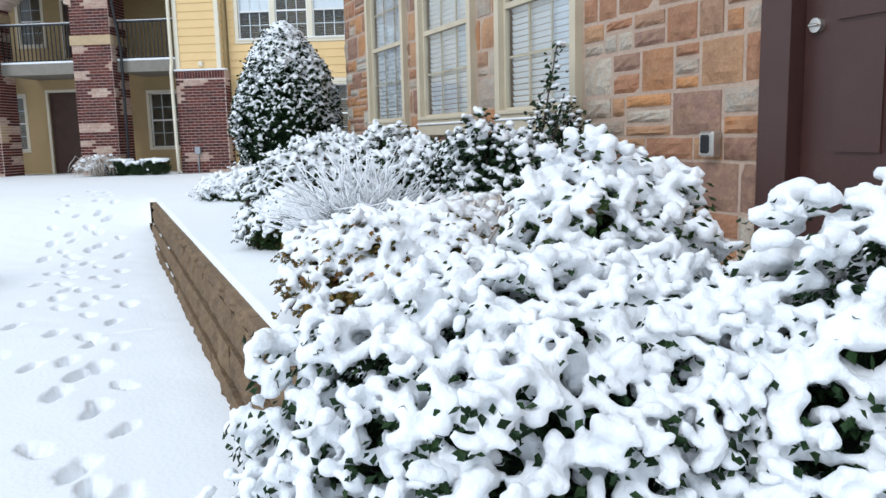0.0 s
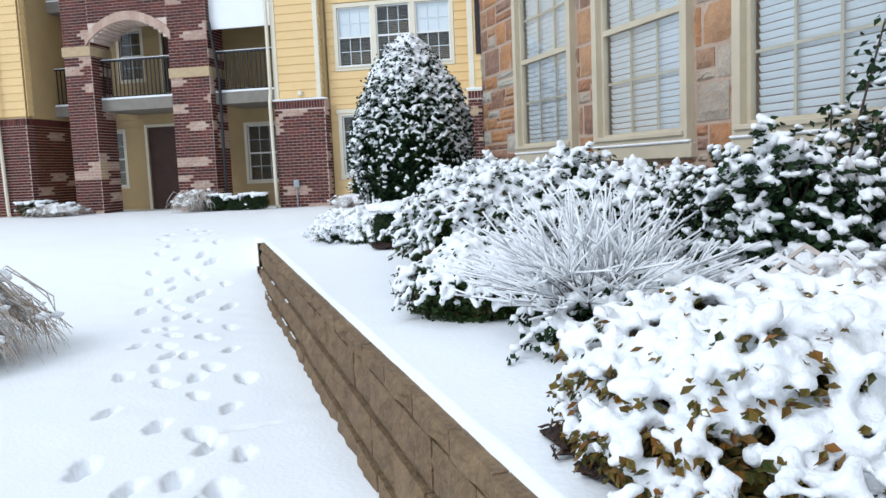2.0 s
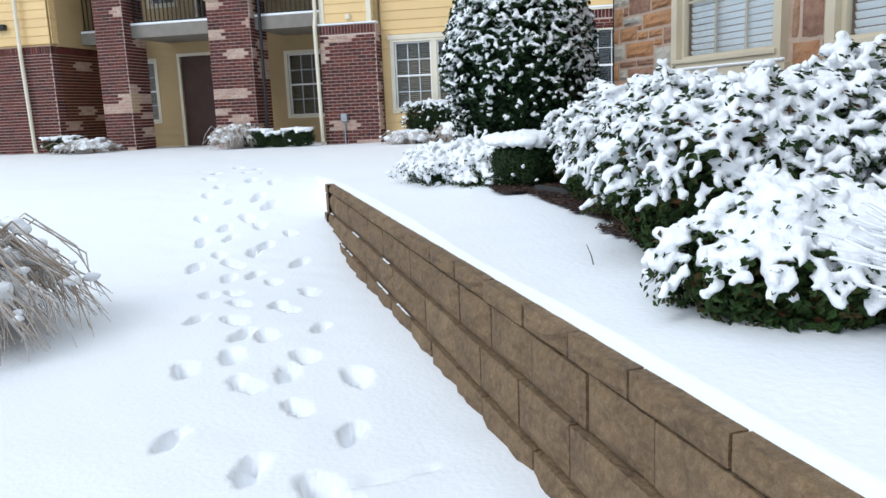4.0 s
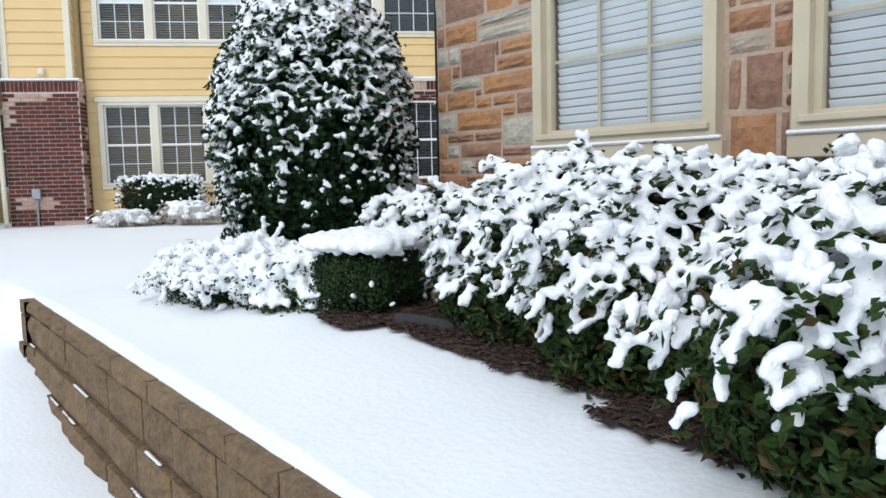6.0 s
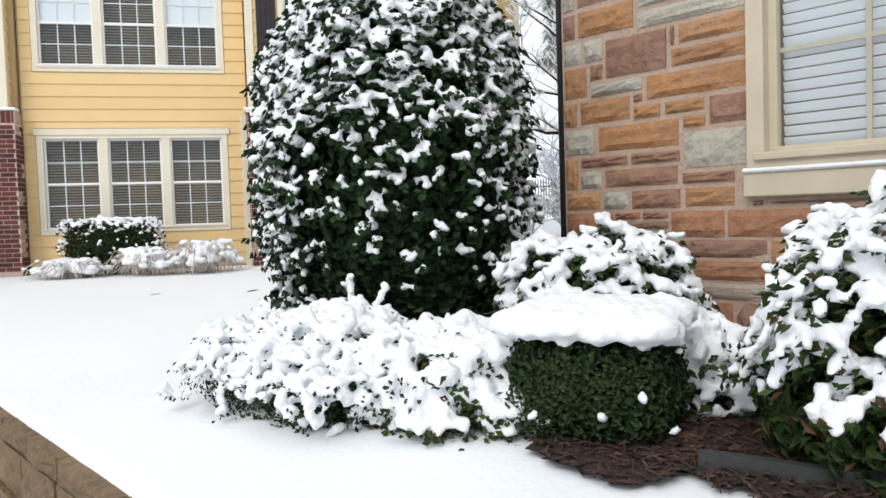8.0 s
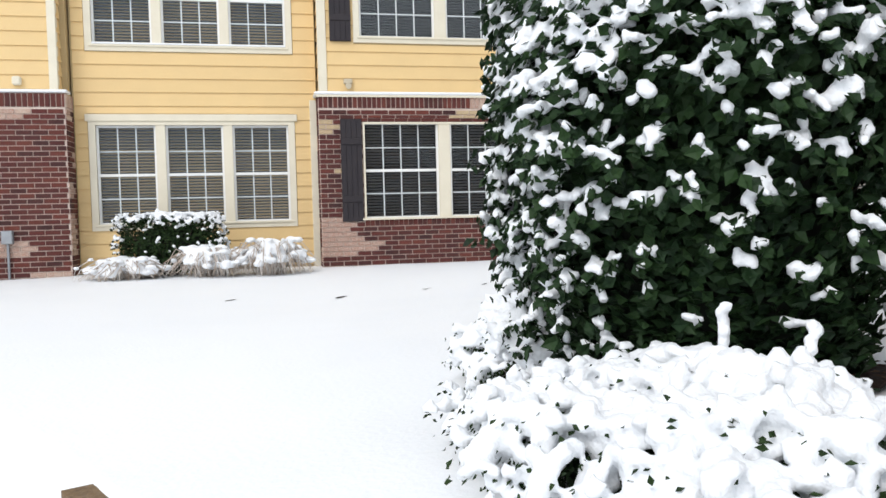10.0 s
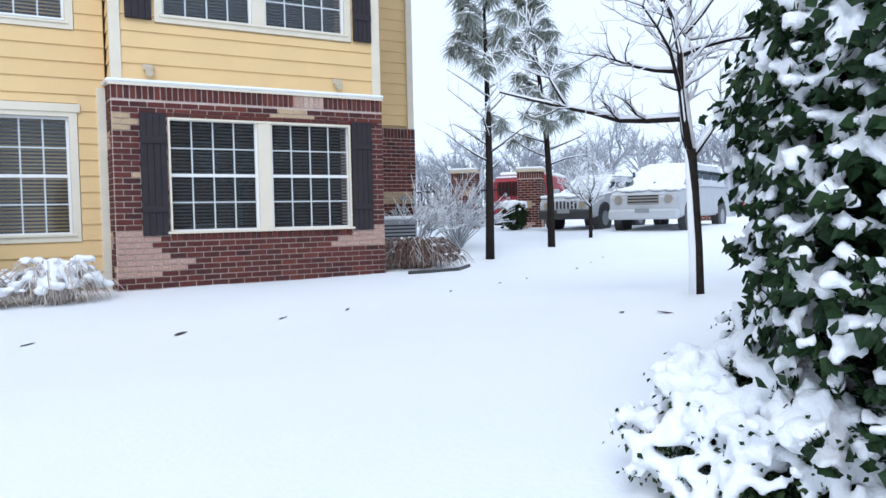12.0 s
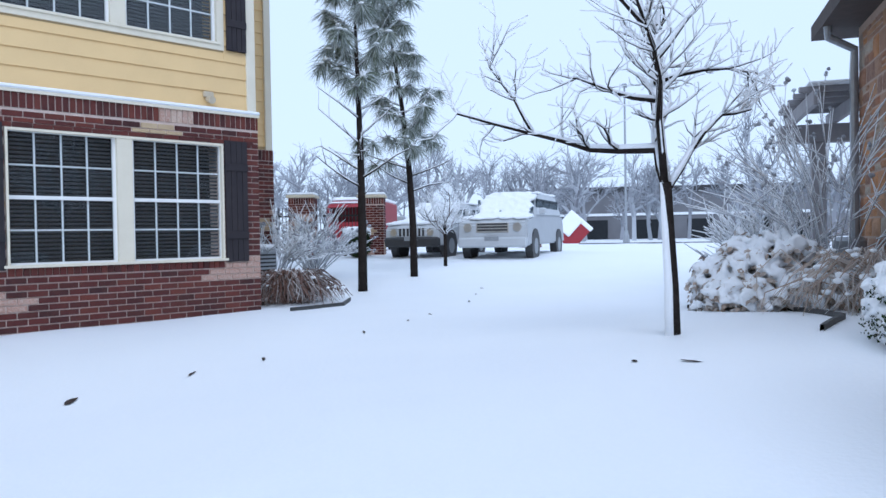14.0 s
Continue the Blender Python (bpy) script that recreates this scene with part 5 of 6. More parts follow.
def grow(v, f, sv, sf, p, d, ln, r, depth, rnd, wander=0.35, up=0.12, forks=2):
    """A limb with its forks, and snow along the upper side."""
    path, rad = [p], [r]
    n = 4
    q, e = p.copy(), d.normalized()
    for i in range(n):
        e = (e + Vector((rnd.gauss(0, wander * 0.5), rnd.gauss(0, wander * 0.5), rnd.gauss(up * 0.5, wander * 0.35)))).normalized()
        q = q + e * ln / n
        path.append(q.copy())
        rad.append(r * (1 - 0.62 * (i + 1) / n))
    tube(v, f, path, rad, 6 if depth > 1 else 4)
    snow_tube(sv, sf, path, rad, 0.95 if r > 0.02 else 1.4, 0.75 if r > 0.02 else 0.9)
    if depth > 0:
        for i in range(1, n + 1):
            for j in range(forks if i < n else forks):
                if rnd.random() < 0.82:
                    side = Vector((rnd.gauss(0, 1), rnd.gauss(0, 1), rnd.gauss(0.35, 0.6)))
                    nd = (e * rnd.uniform(0.4, 1.0) + (side - e * side.dot(e)).normalized() * rnd.uniform(0.5, 1.0)).normalized()
                    grow(v, f, sv, sf, path[i], nd, ln * rnd.uniform(0.3, 0.55), rad[i] * rnd.uniform(0.45, 0.7), depth - 1, rnd, wander, up, forks)
    return path


# the young shade tree on the lawn
SHADE = thing("shade_tree", "young bare shade tree with snow along its limbs", "tree", pose(6.58, 12.73, gz(6.58, 12.73)))
rnd = random.Random(91)
RIGHT, DEPTH = Vector((0.287, -0.958, 0)), Vector((0.958, 0.287, 0))
v, f, sv, sf = [], [], [], []


def local(a, b, c):
    return RIGHT * a + DEPTH * b + Vector((0, 0, c))


trunk = [local(0.02, 0, -0.1), local(0.015, 0, 0.4), local(-0.005, 0.01, 0.85), local(-0.03, 0, 1.22)]
tv, tf = [], []
tube(tv, tf, trunk, [0.062, 0.052, 0.047, 0.05], 10)
put("trunk", raw_mesh("trunk", tv, tf, BARK, True), SHADE)
tv, tf = [], []
tube(tv, tf, [p - RIGHT * 0.026 - DEPTH * 0.016 for p in trunk], [0.046, 0.04, 0.033, 0.022], 8)
put("snow_side", raw_mesh("snow_side", tv, tf, SNOW, True), SHADE, "snow plastered on the windward side")
MAIN_BOUGHS = [
    ([(-0.03, 0, 1.2), (-0.1, 0.02, 1.48), (-0.6, 0.1, 1.5), (-1.05, 0.15, 1.64), (-1.66, 0.2, 1.82)], 0.036),
    ([(-1.05, 0.15, 1.64), (-1.2, 0.1, 1.9), (-1.4, 0.05, 2.16)], 0.016),
    ([(-0.03, 0, 1.2), (-0.1, -0.1, 1.7), (-0.16, -0.2, 2.25), (-0.3, -0.25, 2.6), (-0.85, -0.4, 2.95)], 0.034),
    ([(-0.02, 0, 1.2), (-0.08, 0.12, 1.9), (-0.02, 0.2, 2.42), (0.03, 0.24, 2.85), (0.1, 0.3, 3.6)], 0.034),
    ([(0, 0, 1.18), (0.2, 0.05, 1.48), (0.46, 0.1, 1.76), (0.7, 0.12, 1.8)], 0.026),
    ([(-0.13, -0.1, 1.85), (-0.48, -0.2, 1.9), (-0.76, -0.25, 2.0)], 0.02),
    ([(-0.08, 0.1, 2.02), (0.32, 0.1, 2.12), (0.68, 0.12, 2.1)], 0.02),
    ([(-0.06, 0.15, 2.2), (0.22, 0.2, 2.55), (0.4, 0.25, 2.82)], 0.019),
    ([(-0.24, -0.22, 2.4), (-0.58, -0.3, 2.72), (-0.92, -0.35, 3.05)], 0.019),
    ([(-0.02, 0.2, 2.5), (-0.25, 0.5, 2.9), (-0.3, 0.7, 3.3)], 0.018),
    ([(-0.1, 0.05, 1.75), (0.1, 0.5, 2.05), (0.25, 0.9, 2.2)], 0.018),
    ([(-0.1, -0.05, 1.65), (-0.2, -0.5, 1.95), (-0.4, -0.9, 2.2)], 0.018),
]
for pts, r in MAIN_BOUGHS:
    path = [local(*p) for p in pts]
    fine = []
    for a, b in zip(path, path[1:]):
        fine += [a, a.lerp(b, 0.5) + Vector((rnd.gauss(0, 0.012), rnd.gauss(0, 0.012), rnd.gauss(0, 0.012)))]
    fine.append(path[-1])
    rad = [max(0.007, 1.05 * r * (1 - 0.75 * i / (len(fine) - 1))) for i in range(len(fine))]
    tube(v, f, fine, rad, 6)
    snow_tube(sv, sf, fine, rad, 1.12, 0.85)
    for i in range(2, len(fine)):
        for j in range(3):
            if rnd.random() < 0.8:
                e = (fine[i] - fine[i - 1]).normalized()
                side = Vector((rnd.gauss(0, 1), rnd.gauss(0, 1), rnd.gauss(0.3, 0.6)))
                nd = e * 0.6 + (side - e * side.dot(e)).normalized() * 0.8
                grow(v, f, sv, sf, fine[i], nd, rnd.uniform(0.25, 0.55), max(0.007, rad[i] * 0.55), 1, rnd, 0.4, 0.15, 2)
put("limb", raw_mesh("limb", v, f, BARK, True), SHADE)
put("snow_cover", raw_mesh("snow_cover", sv, sf, SNOW, True), SHADE, "snow along the limbs")


def pine(label, x, y, h, seed, lean, bare_to):
    """A young pine: slim trunk, bare lower boughs, drooping snowy needle tufts above."""
    rnd = random.Random(seed)
    ob = thing("pine_tree", label, "pine", pose(x, y, gz(x, y)))
    tv, tf, v, f, sv, sf, nv, nf, pads = [], [], [], [], [], [], [], [], []
    path = [Vector((lean[0] * t * t + 0.04 * math.sin(5 * t), lean[1] * t * t, h * t)) for t in (0, 0.2, 0.4, 0.6, 0.8, 1.0)]
    tube(tv, tf, path, [0.085, 0.075, 0.06, 0.045, 0.03, 0.012], 8)
    put("trunk", raw_mesh("trunk", tv, tf, BARK, True), ob)
    n = 26
    for i in range(n):
        t = 0.3 + 0.7 * i / n
        k = t * 5
        j = min(4, int(k))
        p = path[j].lerp(path[j + 1], k - j)
        a = i * 2.4 + rnd.uniform(-0.5, 0.5)
        ln = (1.5 - 1.05 * t) * rnd.uniform(0.6, 1.15)
        d = Vector((math.cos(a), math.sin(a), 0.25 + 0.5 * t))
        bough = grow(v, f, sv, sf, p, d, ln, 0.022 * (1.3 - t), 1 if rnd.random() < 0.7 else 0, rnd, 0.25, 0.05, 1)
        tufts = rnd.randint(2, 5) if t > bare_to or rnd.random() < 0.2 else 0
        for q in range(tufts):
            c = bough[rnd.randint(2, 4)] + Vector((rnd.gauss(0, 0.1), rnd.gauss(0, 0.1), rnd.gauss(0, 0.06)))
            for m in range(95):
                e = Vector((rnd.gauss(0, 1), rnd.gauss(0, 1), rnd.gauss(-0.9, 0.5))).normalized() * rnd.uniform(0.2, 0.42)
                e.z -= 0.06
                s = Vector((rnd.gauss(0, 1), rnd.gauss(0, 1), rnd.gauss(0, 1))).normalized() * 0.008
                b = len(nv)
                mid = c + e * 0.55 + Vector((0, 0, 0.03))
                nv += [c - s, c + s, mid + s, mid - s, c + e]
                nf += [(b, b + 1, b + 2, b + 3), (b + 3, b + 2, b + 4)]
            pads.append((c + Vector((0, 0, 0.02)), (0.09 * rnd.uniform(0.6, 1.2), 0.09 * rnd.uniform(0.6, 1.2), 0.035)))
    put("bough", raw_mesh("bough", v, f, BARK, True), ob)
    put("snow_cover", raw_mesh("snow_cover", sv, sf, SNOW, True), ob, "snow along the boughs")
    put("needle", raw_mesh("needle", nv, nf, NEEDLE), ob, "drooping grey-green needles dusted with snow")
    blobs("snow_cover", pads, ob, 0.03, "snow lying on the needle tufts")


pine("young pine with a dark trunk, half bare, snowy needles", 12.75, 17.93, 5.6, 101, (0.35, 0.2), 0.62)
pine("slim young pine with drooping snowy needle tufts", 15.9, 18.05, 6.1, 102, (-0.3, 0.5), 0.42)
SMALL = thing("ornamental_tree", "small frosted ornamental tree by the parked cars", "tree", pose(18.6, 18.15, gz(18.6, 18.15)))
rnd = random.Random(111)
tv, tf, v, f, sv, sf = [], [], [], [], [], []
tube(tv, tf, [Vector((0, 0, -0.1)), Vector((0.02, 0, 0.6)), Vector((0, 0, 1.1))], [0.05, 0.045, 0.04], 8)
put("trunk", raw_mesh("trunk", tv, tf, BARK, True), SMALL)
for i in range(13):
    a = i * 2.4
    grow(v, f, sv, sf, Vector((0, 0, 0.75 + 0.05 * (i % 8))), Vector((math.cos(a), math.sin(a), rnd.uniform(0.25, 1.1))), rnd.uniform(0.8, 1.15), 0.02, 2, rnd, 0.35, 0.12, 2)
put("limb", raw_mesh("limb", v, f, TWIG, True), SMALL)
put("snow_cover", raw_mesh("snow_cover", sv, sf, SNOW, True), SMALL, "snow along the twigs")

# tall cane by the stone wall
CANE = thing("climbing_shrub", "lanky evergreen canes reaching up the stone wall, lightly snowed", "shrub", pose(2.86, 4.6, gz(2.86, 4.6)))
rnd = random.Random(121)
v, f, lv, lf, items = [], [], [], [], []
for i in range(9):
    top_at = Vector((rnd.uniform(-0.05, 0.1), rnd.uniform(-0.3, 0.35) if i else -0.05, rnd.uniform(0.7, 1.05) if i else 1.36))
    path = [Vector((rnd.gauss(0, 0.05), rnd.gauss(0, 0.1) + 0.1, 0)), top_at * 0.5 + Vector((-0.05, rnd.gauss(0.1, 0.05), 0)), top_at]
    tube(v, f, path, [0.011, 0.008, 0.004], 5)
    for k in range(120):
        t = rnd.uniform(0.25, 1.0)
        p = path[0].lerp(path[1], t * 2) if t < 0.5 else path[1].lerp(path[2], t * 2 - 1)
        p = p + Vector((rnd.gauss(0, 0.035), rnd.gauss(0, 0.06), rnd.gauss(0, 0.03)))
        leaf_faces(lv, lf, p, Vector((rnd.gauss(-0.5, 0.5), rnd.gauss(0, 0.6), 0.7)).normalized(), 0.045 * rnd.uniform(0.7, 1.3), rnd, 0.4)
        if rnd.random() < 0.3:
            r = rnd.uniform(0.012, 0.026)
            items.append((p + Vector((0, 0, 0.015)), (r * 1.3, r * 1.3, r * 0.7)))
put("cane", raw_mesh("cane", v, f, TWIG), CANE)
put("foliage", raw_mesh("foliage", lv, lf, LEAF), CANE)
blobs("snow_cover", items, CANE, 0.012, "snow on the leaves")


# ---- bare soil, mulch and edging in the bed ----


def soil_patch(label, x0, x1, y0, y1, seed, edge=0.09, chips=700):
    """A ragged strip of dark mulch that the shrubs kept free of snow."""
    rnd = random.Random(seed)
    ob = thing("mulch_bed", label, "mulch", kind="stuff")
    verts, faces, idx = [], [], {}
    st = 0.03
    nx, ny = int((x1 - x0) / st), int((y1 - y0) / st)
    for j in range(ny):
        for i in range(nx):
            x, y = x0 + i * st, y0 + j * st
            u, w = (i / nx - 0.5) * 2, (j / ny - 0.5) * 2
            if u ** 4 + w ** 6 + 0.55 * noise.noise((x * 3.2, y * 3.2, seed)) + 0.3 * noise.noise((x * 11, y * 11, seed)) < 0.85:
                q = []
                for a, b in ((0, 0), (1, 0), (1, 1), (0, 1)):
                    key = (i + a, j + b)
                    if key not in idx:
                        xx, yy = x0 + (i + a) * st, y0 + (j + b) * st
                        idx[key] = len(verts)
                        verts.append((xx + rnd.uniform(-0.008, 0.008), yy + rnd.uniform(-0.008, 0.008), ground_z(xx, yy) + 0.012 + rnd.uniform(0, 0.014)))
                    q.append(idx[key])
                faces.append(tuple(q))
    put("soil", raw_mesh("soil", verts, faces, SOIL), ob)
    cv, cf = [], []
    for i in range(chips):
        c = Vector(verts[rnd.randrange(len(verts))]) + Vector((0, 0, 0.008))
        a = rnd.uniform(0, math.pi)
        d = Vector((math.cos(a), math.sin(a), rnd.gauss(0, 0.25))) * rnd.uniform(0.008, 0.03)
        s = Vector((-math.sin(a), math.cos(a), 0)) * rnd.uniform(0.0015, 0.005)
        b = len(cv)
        up = Vector((0, 0, 0.006))
        cv += [c - d - s, c + d - s, c + d + s, c - d + s, c + up]
        cf += [(b, b + 1, b + 4), (b + 1, b + 2, b + 4), (b + 2, b + 3, b + 4), (b + 3, b, b + 4)]
    put("mulch_chips", raw_mesh("mulch_chips", cv, cf, MULCH), ob)


soil_patch("dark mulch and pine straw under the nandina hedge", 1.5, 2.6, 7.2, 8.95, 3, chips=4500)
soil_patch("dark mulch with leaf litter at the bed's edge", 1.3, 2.4, 6.05, 7.35, 4, chips=3000)
soil_patch("dark soil in front of the boxwood", 1.36, 1.78, 8.66, 9.12, 5, chips=300)
soil_patch("dark soil under the gold-leaved nandina", 0.74, 1.15, 2.7, 3.9, 6, chips=420)
soil_patch("dark soil under the holly", 2.0, 2.9, 10.3, 11.3, 7, chips=420)


def edging(label, pts, h=0.09, w=0.03):
    """A strip of black bed edging along the ground."""
    ob = thing("bed_edging", label, "edging")
    v, f = [], []
    fine = []
    for a, b in zip(pts, pts[1:]):
        for i in range(8):
            fine.append((a[0] + (b[0] - a[0]) * i / 8, a[1] + (b[1] - a[1]) * i / 8))
    fine.append(pts[-1])
    for i, (x, y) in enumerate(fine):
        a, b = fine[max(0, i - 1)], fine[min(len(fine) - 1, i + 1)]
        d = Vector((b[0] - a[0], b[1] - a[1], 0)).normalized()
        n = Vector((-d.y, d.x, 0)) * w / 2
        z = ground_z(x, y)
        for s, t in ((-1, -0.05), (1, -0.05), (1, h), (-1, h)):
            v.append((x + n.x * s, y + n.y * s, z + t))
        if i:
            b0 = (i - 1) * 4
            for k in range(4):
                f.append((b0 + k, b0 + (k + 1) % 4, b0 + 4 + (k + 1) % 4, b0 + 4 + k))
    put("strip", raw_mesh("strip", v, f, EDGING), ob)


edging("black plastic bed edging in front of the nandina hedge", [(1.62, 8.68), (1.72, 8.46), (1.86, 8.2), (1.86, 7.75), (1.8, 7.2), (1.6, 6.7)], h=0.06)
edging("black plastic edging curving through the snow", [(9.9, 12.55), (9.55, 11.95), (9.1, 11.55), (8.0, 11.45), (7.05, 11.4), (6.2, 11.7)], h=0.045)
edging("black edging by the brick corner", [(9.75, 17.75), (10.5, 17.3), (11.2, 17.5)], h=0.05)
edging("black edging near the pine", [(12.0, 18.3), (12.7, 18.6), (13.3, 19.2)], h=0.05)


# ---- dark dent marks, twigs and sprigs in the snow ----


def dent_lens(x, y, w, d, turn, seed):
    """A flat dark lens laid on the snow in place of a footprint dent, its shade given as colour."""
    rnd = random.Random(seed)
    z = ground_z(x, y)
    ob = thing("dent_mark", "small dark lens added on the snow to read as a shaded dent", "turf", pose(x, y, z, 0, 0, turn), "bare spots in the lawn snow")
    v, f = [Vector((0, 0, 0.008))], []
    n = 14
    for i in range(n):
        a = 2 * math.pi * i / n
        v.append(Vector((math.cos(a) * w * rnd.uniform(0.7, 1.1), math.sin(a) * d * rnd.uniform(0.6, 1.1), 0.006)))
    for i in range(n):
        f.append((0, 1 + i, 1 + (i + 1) % n))
    # the soil material only lends the dent its dark colour
    put("soil", raw_mesh("soil", v, f, SOIL), ob)


for k, (x, y, w, d, a) in enumerate(((4.61, 16.75, 0.16, 0.05, 25), (3.6, 17.4, 0.12, 0.03, 20), (6.3, 16.2, 0.13, 0.025, 30), (7.9, 15.9, 0.12, 0.025, 25), (9.6, 15.7, 0.14, 0.03, 30), (11.2, 15.6, 0.12, 0.03, 20), (13.2, 15.9, 0.13, 0.03, 30), (5.2, 12.6, 0.1, 0.035, 60), (5.35, 12.95, 0.05, 0.03, 10), (8.9, 15.75, 0.1, 0.025, 15), (5.6, 16.45, 0.13, 0.025, 20), (12.2, 15.75, 0.1, 0.025, 20))):
    dent_lens(x, y, w * 0.9, d * 0.7, a, 160 + k)
TWIGLET = thing("fallen_twig", "thin dark twig standing in the bed's snow", "twig", pose(1.02, 6.6, ground_z(1.02, 6.6)))
part("stick", tube_bm([(0, 0, -0.02), (-0.01, 0.01, 0.04), (-0.022, 0.03, 0.085)], [0.003, 0.0025, 0.0015], 5), TWIG, TWIGLET)
for k, (x, y, h, lean) in enumerate(((1.75, 10.42, 0.2, 0.01), (1.68, 10.2, 0.17, 0.1))):
    sp = thing("snowy_sprig", "upright sprig coated with snow above the low shrub", "sprig", pose(x, y, gz(x, y) + 0.2))
    part("stem", tube_bm([(0, 0, -0.1), (lean * 0.4, 0, h * 0.5), (lean, 0, h)], [0.004, 0.003, 0.002], 5), TWIG, sp)
    rnd = random.Random(180 + k)
    blobs("snow_cover", [((lean * t + rnd.gauss(0, 0.006), rnd.gauss(0, 0.006), h * t), (0.02, 0.02, 0.017)) for t in (0.15, 0.3, 0.42, 0.55, 0.68, 0.8, 0.92, 1.0)], sp, 0.008)


# ---- parked cars ----


def profile_solid(rows, y0, y1, taper=0.0):
    """A body lofted across the car from a side outline of (x, z) points; taper narrows its upper points."""
    bm = bmesh.new()
    lo, hi = min(p[1] for p in rows), max(p[1] for p in rows)
    left, right = [], []
    for x, z in rows:
        k = taper * (z - lo) / (hi - lo)
        left.append(bm.verts.new((x, y0 + k, z)))
        right.append(bm.verts.new((x, y1 - k, z)))
    bm.faces.new(left)
    bm.faces.new(list(reversed(right)))
    n = len(rows)
    for i in range(n):
        j = (i + 1) % n
        bm.faces.new((left[j], left[i], right[i], right[j]))
    bmesh.ops.bevel(bm, geom=list(bm.edges), offset=0.045, segments=2, affect="EDGES")
    bmesh.ops.recalc_face_normals(bm, faces=bm.faces)
    return bm


def wheel(car, x, y, r):
    w = part("wheel", tube_bm([(x, y - 0.11, r), (x, y + 0.11, r)], r, 20), RUBBER, car)
    s = 1 if y > 0 else -1
    part("rim", tube_bm([(x, y + s * 0.08, r), (x, y + s * 0.118, r)], r * 0.62, 16), METAL_GREY, w)


def suv(label, x, y, turn, L, W, H, hood, belt, grille_slots, seed):
    car = thing("parked_car", label, "car", pose(x, y, gz(x, y), 0, 0, turn), "cars parked by the fence")
    nose = 0.0
    body = [(nose, 0.38), (nose + 0.03, hood - 0.12), (nose - 0.1, hood), (-1.15, hood + 0.1), (-1.25, belt), (-L + 0.15, belt + 0.03), (-L, belt - 0.15), (-L, 0.42)]
    b = part("body", profile_solid(body, -W / 2, W / 2, 0.05), CAR_WHITE, car)
    cab = [(-1.15, belt - 0.03), (-1.95, H - 0.04), (-2.3, H), (-L + 0.45, H), (-L + 0.12, belt)]
    part("cabin", profile_solid(cab, -W / 2 + 0.05, W / 2 - 0.05, 0.16), CAR_WHITE, car)
    ws = bmesh.new()
    q = [ws.verts.new(p) for p in ((-1.17, -W / 2 + 0.14, belt + 0.05), (-1.17, W / 2 - 0.14, belt + 0.05), (-1.86, W / 2 - 0.24, H - 0.1), (-1.86, -W / 2 + 0.24, H - 0.1))]
    ws.faces.new(q)
    bmesh.ops.solidify(ws, geom=list(ws.faces), thickness=0.02)
    bmesh.ops.translate(ws, verts=ws.verts, vec=(0.03, 0, 0.03))
    part("windshield", ws, GLASS_DARK, car)
    for s in (-1, 1):
        for a, c in ((-1.55, -2.4), (-2.5, -3.3), (-3.4, -L + 0.5)):
            part("side_window", boxes((c, a, s * (W / 2 - 0.13) - 0.02, s * (W / 2 - 0.13) + 0.02, belt + 0.08, H - 0.16), bevel=0.01), GLASS_DARK, car)
        part("mirror", boxes((-1.4, -1.25, s * (W / 2 + 0.02), s * (W / 2 + 0.2), belt + 0.02, belt + 0.2), bevel=0.03), CAR_WHITE, car)
        for wx in (-0.85, -L + 0.9):
            part("wheel_arch", tube_bm([(wx, s * (W / 2 - 0.2), 0.38), (wx, s * (W / 2 + 0.012), 0.38)], 0.46, 20), CAR_DARK, car)
            wheel(car, wx, s * (W / 2 - 0.1), 0.36)
        part("headlight", tube_bm([(0.0, s * (W / 2 - 0.3), hood - 0.22), (0.06, s * (W / 2 - 0.3), hood - 0.22)], 0.1 if grille_slots > 5 else 0.12, 14), STEEL, car)
        part("fog_light", tube_bm([(0.02, s * (W / 2 - 0.4), 0.5), (0.09, s * (W / 2 - 0.4), 0.5)], 0.06, 12), STEEL, car)
    part("bumper", boxes((-0.1, 0.12, -W / 2 + 0.02, W / 2 - 0.02, 0.34, 0.62), bevel=0.05), CAR_DARK if grille_slots > 5 else CAR_WHITE, car)
    part("number_plate", boxes((0.12, 0.135, -0.2, 0.2, 0.52, 0.64), bevel=0.004), METAL_GREY, car)
    gr = part("grille", boxes((0.0, 0.045, -0.46, 0.46, hood - 0.36, hood - 0.08), bevel=0.02), CAR_WHITE if grille_slots > 5 else STEEL, car)
    for i in range(grille_slots):
        if grille_slots > 5:
            a = -0.42 + 0.84 * (i + 0.5) / grille_slots
            part("slot", boxes((0.04, 0.055, a - 0.035, a + 0.035, hood - 0.33, hood - 0.11), bevel=0.008), CAR_DARK, gr)
        else:
            z = hood - 0.33 + 0.24 * (i + 0.5) / grille_slots
            part("slot", boxes((0.04, 0.055, -0.42, 0.42, z - 0.022, z + 0.022), bevel=0.008), CAR_DARK, gr)
    rnd = random.Random(seed)
    it = []
    for i in range(420):
        t = rnd.random()
        yy = rnd.uniform(-W / 2 + 0.12, W / 2 - 0.12)
        if t < 0.28:
            xx = rnd.uniform(-1.1, -0.1)
            zz = hood + 0.1 * (-xx) + 0.02
        elif t < 0.6:
            k = rnd.random()
            xx, zz = -1.15 - 0.75 * k, belt + 0.02 + (H - belt - 0.06) * k
            yy *= 0.9 - 0.1 * k
        else:
            xx, zz, yy = rnd.uniform(-L + 0.4, -1.95), H + 0.03, yy * 0.84
        it.append(((xx, yy, zz), (0.17, 0.17, 0.06)))
    blobs("snow_cover", it, car, 0.045, "thick snow on hood and roof")


